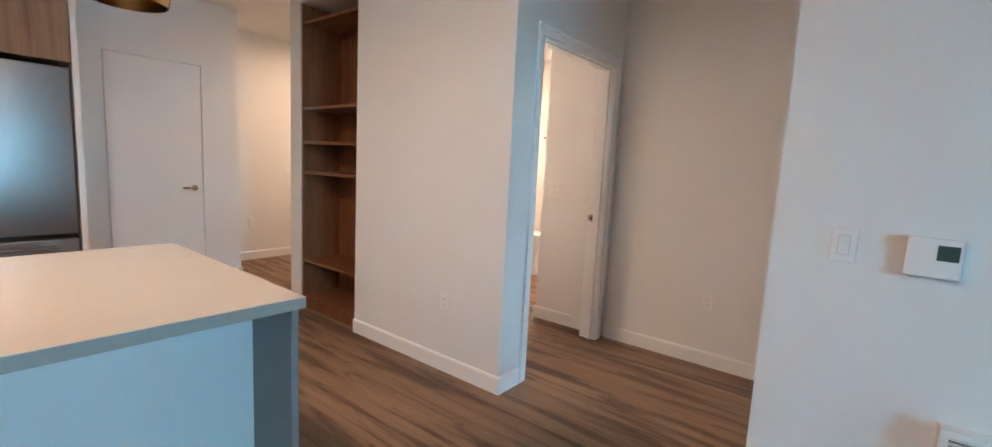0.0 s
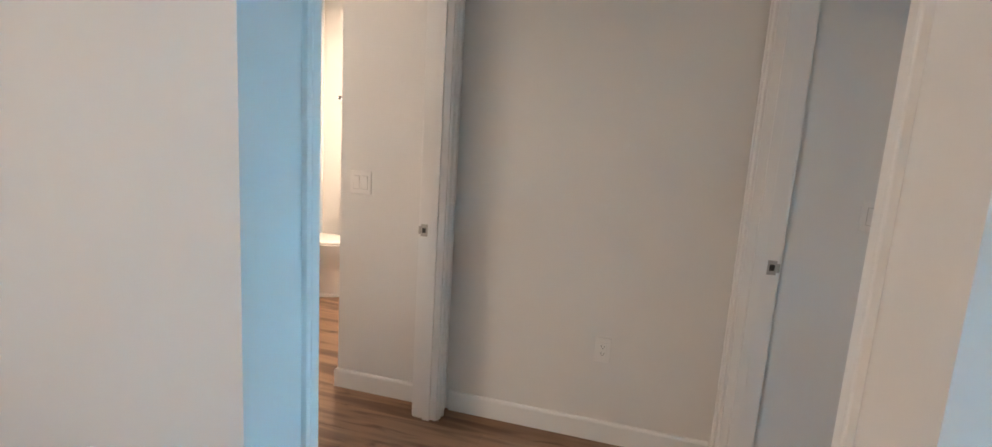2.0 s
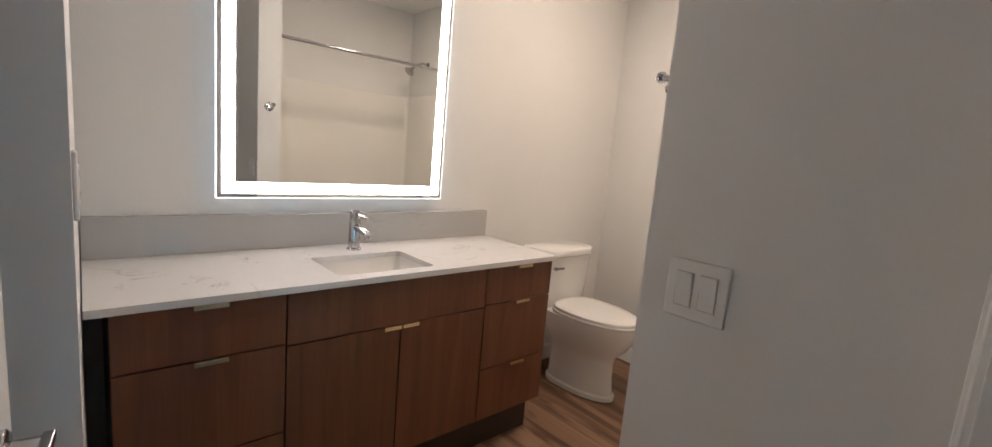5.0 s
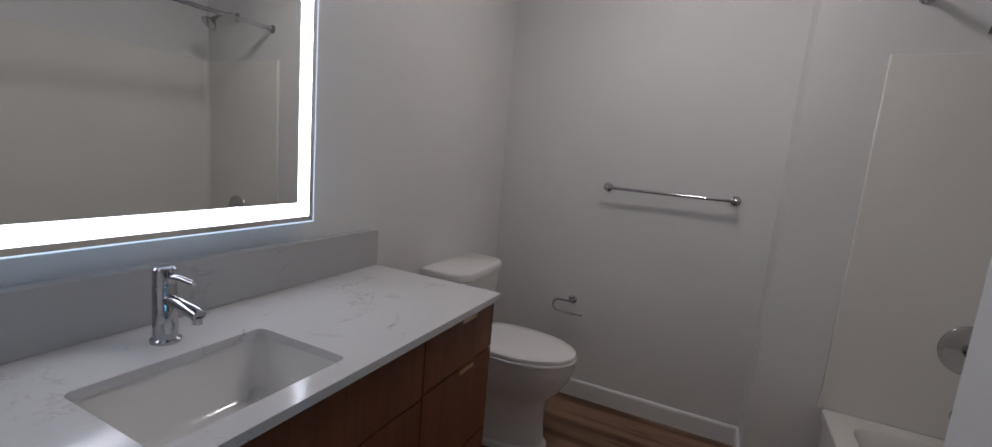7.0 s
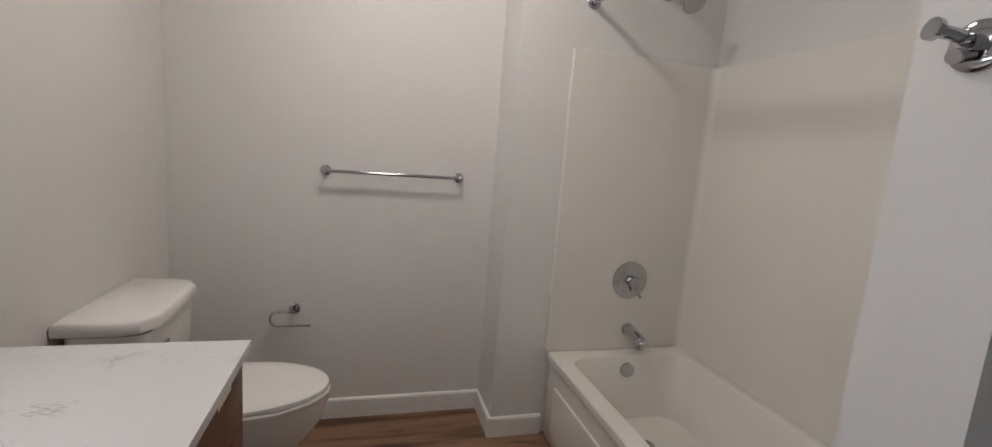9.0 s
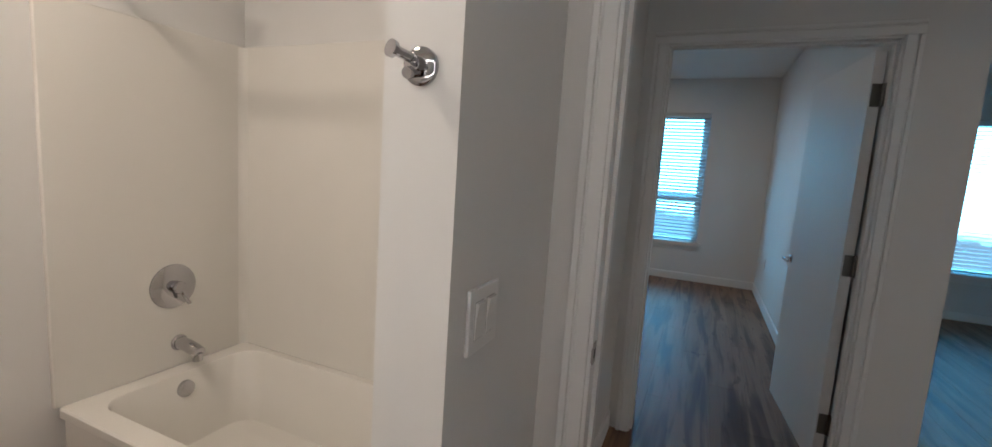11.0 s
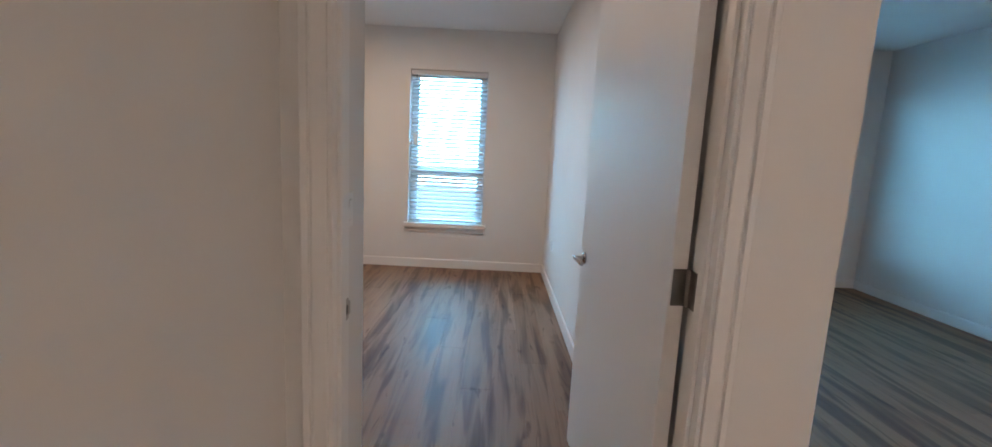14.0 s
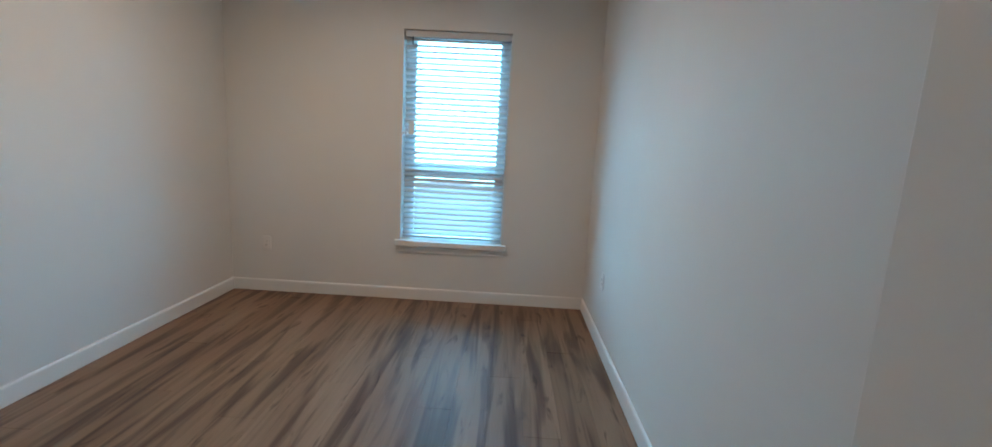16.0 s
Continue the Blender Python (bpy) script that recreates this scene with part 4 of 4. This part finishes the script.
def bathtub():
    t = thing("bathtub", "cream-white acrylic alcove bathtub with a panelled apron", "bathtub", (-0.04, 2.18, 0))
    x1 = TX - 0.002
    bx = (TF + 0.075, x1 - 0.055, T0 + 0.06, T1 - 0.075)
    bm = bmesh.new()
    outer = lambda z, d=0.0: rounded_rect(TF + d, x1, T0, T1, 0.006 + d * 0.4, z)
    rings = [outer(0.0, 0.02), outer(0.02, 0.012), outer(TZ - 0.05, 0.012), outer(TZ - 0.035, 0.0), outer(TZ - 0.006, 0.0), outer(TZ, 0.005),
             rounded_rect(bx[0], bx[1], bx[2], bx[3], 0.09, TZ), rounded_rect(bx[0] + 0.006, bx[1] - 0.006, bx[2] + 0.006, bx[3] - 0.006, 0.088, TZ - 0.008),
             rounded_rect(bx[0] + 0.035, bx[1] - 0.035, bx[2] + 0.10, bx[3] - 0.03, 0.10, 0.20), rounded_rect(bx[0] + 0.06, bx[1] - 0.06, bx[2] + 0.16, bx[3] - 0.05, 0.09, 0.125),
             rounded_rect(bx[0] + 0.11, bx[1] - 0.11, bx[2] + 0.24, bx[3] - 0.11, 0.06, 0.105)]
    part("shell", loft(bm, rings), M_ACRYLIC, t, "", True)
    a = TF + 0.009
    part("apron_panel", box(bmesh.new(), a - 0.006, a + 0.006, T0 + 0.1, T1 - 0.1, 0.06, 0.30, bevel=0.005, segs=3), M_ACRYLIC, t, "", True)
    q = pose(-0.042, T1 - 0.088, 0.362, 90)
    part("overflow_plate", lathe(bmesh.new(), [(0, 0.014), (0.02, 0.013), (0.034, 0.009), (0.036, 0.0), (0.036, -0.02), (0, -0.02)], q, 30), M_CHROME, t, "chrome overflow plate", True)
    part("drain", lathe(bmesh.new(), [(0, 0.006), (0.03, 0.005), (0.034, 0.0), (0, 0.0)], Matrix.Translation((-0.03, T1 - 0.30, 0.105)), 24), M_CHROME, t, "chrome drain", True)


def surround():
    """Three wall panels above the tub, with a raised border."""
    z0, z1 = TZ + 0.001, 1.83
    t = thing("tub_surround", "cream-white moulded panels on the tub walls", "wall panel", (-0.04, YJ, z0))
    part("panel", box(bmesh.new(), -0.437, TX - 0.0235, T1, YJ - 0.001, z0, z1, bevel=0.004, segs=3), M_ACRYLIC, t, "", True)
    part("panel", box(bmesh.new(), TX - 0.024, TX - 0.001, T0, T1 - 0.0005, z0, z1, bevel=0.002, segs=1), M_ACRYLIC, t, "", True)
    cove = [(0.0, 0.0), (0.030, 0.0), (0.019, 0.003), (0.010, 0.010), (0.003, 0.019), (0.0, 0.030)]
    part("cove", extrude_profile(bmesh.new(), cove, (TX - 0.024, T1, z0), (TX - 0.024, T1, z1 - 0.004), (-1, 0, 0), (0, -1, 0)), M_ACRYLIC, t, "", True)
    part("panel", box(bmesh.new(), -0.437, TX - 0.026, T0 - 0.001, T0 + 0.02, z0, z1, bevel=0.006, segs=3), M_ACRYLIC, t, "", True)


def shower():
    y = T1 - 0.001
    v = thing("shower_valve", "round chrome shower valve plate with a lever", "shower valve", (-0.03, y, 0.786))
    q = Matrix.Translation((-0.03, y, 0.786)) @ pose(0, 0, 0, 90)
    part("escutcheon", lathe(bmesh.new(), [(0, 0.016), (0.035, 0.015), (0.075, 0.010), (0.092, 0.004), (0.094, 0.0), (0, 0.0)], q, 44), M_CHROME, v, "", True)
    part("hub", lathe(bmesh.new(), [(0.026, 0.012), (0.026, 0.045), (0.022, 0.052), (0, 0.052)], q, 28), M_CHROME, v, "", True)
    bm = tube(bmesh.new(), [(-0.03, y - 0.042, 0.786), (-0.018, y - 0.05, 0.755), (0.002, y - 0.055, 0.715)], 0.008, 12)
    part("lever", bm, M_CHROME, v, "", True)
    s = thing("tub_spout", "chrome bathtub spout on the wall panel", "spout", (-0.01, y, 0.53))
    bm = tube(bmesh.new(), [(-0.012, y, 0.535), (-0.011, y - 0.05, 0.533), (-0.008, y - 0.10, 0.522), (-0.006, y - 0.125, 0.512)], 0.027, 22)
    part("body", bm, M_CHROME, s, "", True)
    part("outlet", rod(bmesh.new(), (-0.006, y - 0.112, 0.51), (-0.006, y - 0.112, 0.478), 0.019), M_CHROME, s, "", True)
    part("escutcheon", flange(bmesh.new(), -0.012, y, 0.535, 0.034, 0.012), M_CHROME, s, "", True)
    h = thing("wall_shower", "chrome shower head on a bent arm", "shower head", (0.0, YJ, 2.12))
    part("escutcheon", flange(bmesh.new(), 0.0, YJ, 2.12, 0.03, 0.02), M_CHROME, h, "", True)
    part("arm", tube(bmesh.new(), [(0, YJ, 2.12), (0, YJ - 0.06, 2.13), (0, YJ - 0.11, 2.115), (0, YJ - 0.16, 2.075)], 0.010, 14), M_CHROME, h, "", True)
    q = look((0, YJ - 0.16, 2.075), (0, YJ - 0.28, 1.95))
    part("head", lathe(bmesh.new(), [(0, 0.0), (0.014, 0.0), (0.016, -0.02), (0.045, -0.05), (0.05, -0.062), (0.046, -0.066), (0, -0.066)], q, 32), M_CHROME, h, "", True)
    r = thing("shower_rod", "chrome shower curtain rod between the tub walls", "curtain rod", (-0.36, 2.2, 2.03))
    part("rod", rod(bmesh.new(), (-0.36, GY + GT, 2.03), (-0.36, YJ, 2.03), 0.0125), M_CHROME, r, "", True)
    for yy, w in ((GY + GT, 1), (YJ, -1)):
        part("flange", flange(bmesh.new(), -0.36, yy, 2.03, 0.028, 0.03, (0, w, 0), 0.016), M_CHROME, r, "", True)


vanity()
vanity_top()
faucet()
lit_mirror()
toilet()
towel_bar()
paper_holder()
robe_hook()
bathtub()
surround()
shower()

# ---------------------------------------------------------------- ceiling lamps


def ceiling_lamp(x, y):
    t = thing("ceiling_lamp", "flat round white ceiling lamp, switched on", "lamp", (x, y, CEIL), "ceiling lamps")
    m = Matrix.Translation((x, y, CEIL - 0.07))
    part("housing", lathe(bmesh.new(), [(0.142, 0.02), (0.15, 0.03), (0.15, 0.069), (0, 0.069)], m, 40), M_PLATE, t, "", True)
    part("diffuser", lathe(bmesh.new(), [(0, 0.012), (0.10, 0.013), (0.135, 0.018), (0.141, 0.03), (0, 0.03)], m, 40), M_DIFFUSER, t, "glowing white diffuser", True)


for lx, ly in LAMPS:
    ceiling_lamp(lx, ly)

# window hardware: the tag that hangs at the blind's edge
w = thing("window_operator", "small white window operator at the frame's edge", "window operator", (FX + 0.02, 1.768, 1.43))
part("arm", box(bmesh.new(), FX - 0.02, FX + 0.03, 1.768, 1.813, 1.395, 1.415, bevel=0.004), M_PLATE, w)
part("cover", box(bmesh.new(), FX - 0.012, FX + 0.008, 1.713, 1.758, 1.395, 1.505, bevel=0.006, segs=3), M_PLATE, w)

# ---------------------------------------------------------------- outside
bm = bmesh.new()
vs = [bm.verts.new(p) for p in ((FX + 14, -30, -6), (FX + 14, 34, -6), (FX + 14, 34, 24), (FX + 14, -30, 24))]
bm.faces.new(vs)
structure("backdrop", bm, M_SKY, "bright hazy sky above dark roofs and trees")

# ---------------------------------------------------------------- floor planks
PW, PL = 0.182, 1.5
PLANKS = {}


def plank_mesh(length):
    key = round(length, 2)
    if key not in PLANKS:
        b = bmesh.new()
        h, w, c = key / 2 - 0.0003, PW / 2 - 0.0003, 0.0007
        loft(b, [[Vector((sx * (h - d), sy * (w - d), z)) for sx, sy in ((-1, -1), (1, -1), (1, 1), (-1, 1))] for d, z in ((0, -0.006), (0, -0.0008), (c, 0.0))], False, True)
        PLANKS[key] = mesh_of(b, "plank", M_FLOOR)
    return PLANKS[key]


X0, X1 = -4.25, FX
row, y = 0, YR
while y < 3.21:
    x = X0 - (row * 5 % 8) * 0.1875
    while x < X1:
        a, b = max(x, X0), min(x + PL, X1)
        if b - a > 0.02:
            p = part("plank", plank_mesh(b - a), None, FLOOR)
            p.location = ((a + b) / 2, y + PW / 2, 0)
        x += PL
    y += PW
    row += 1
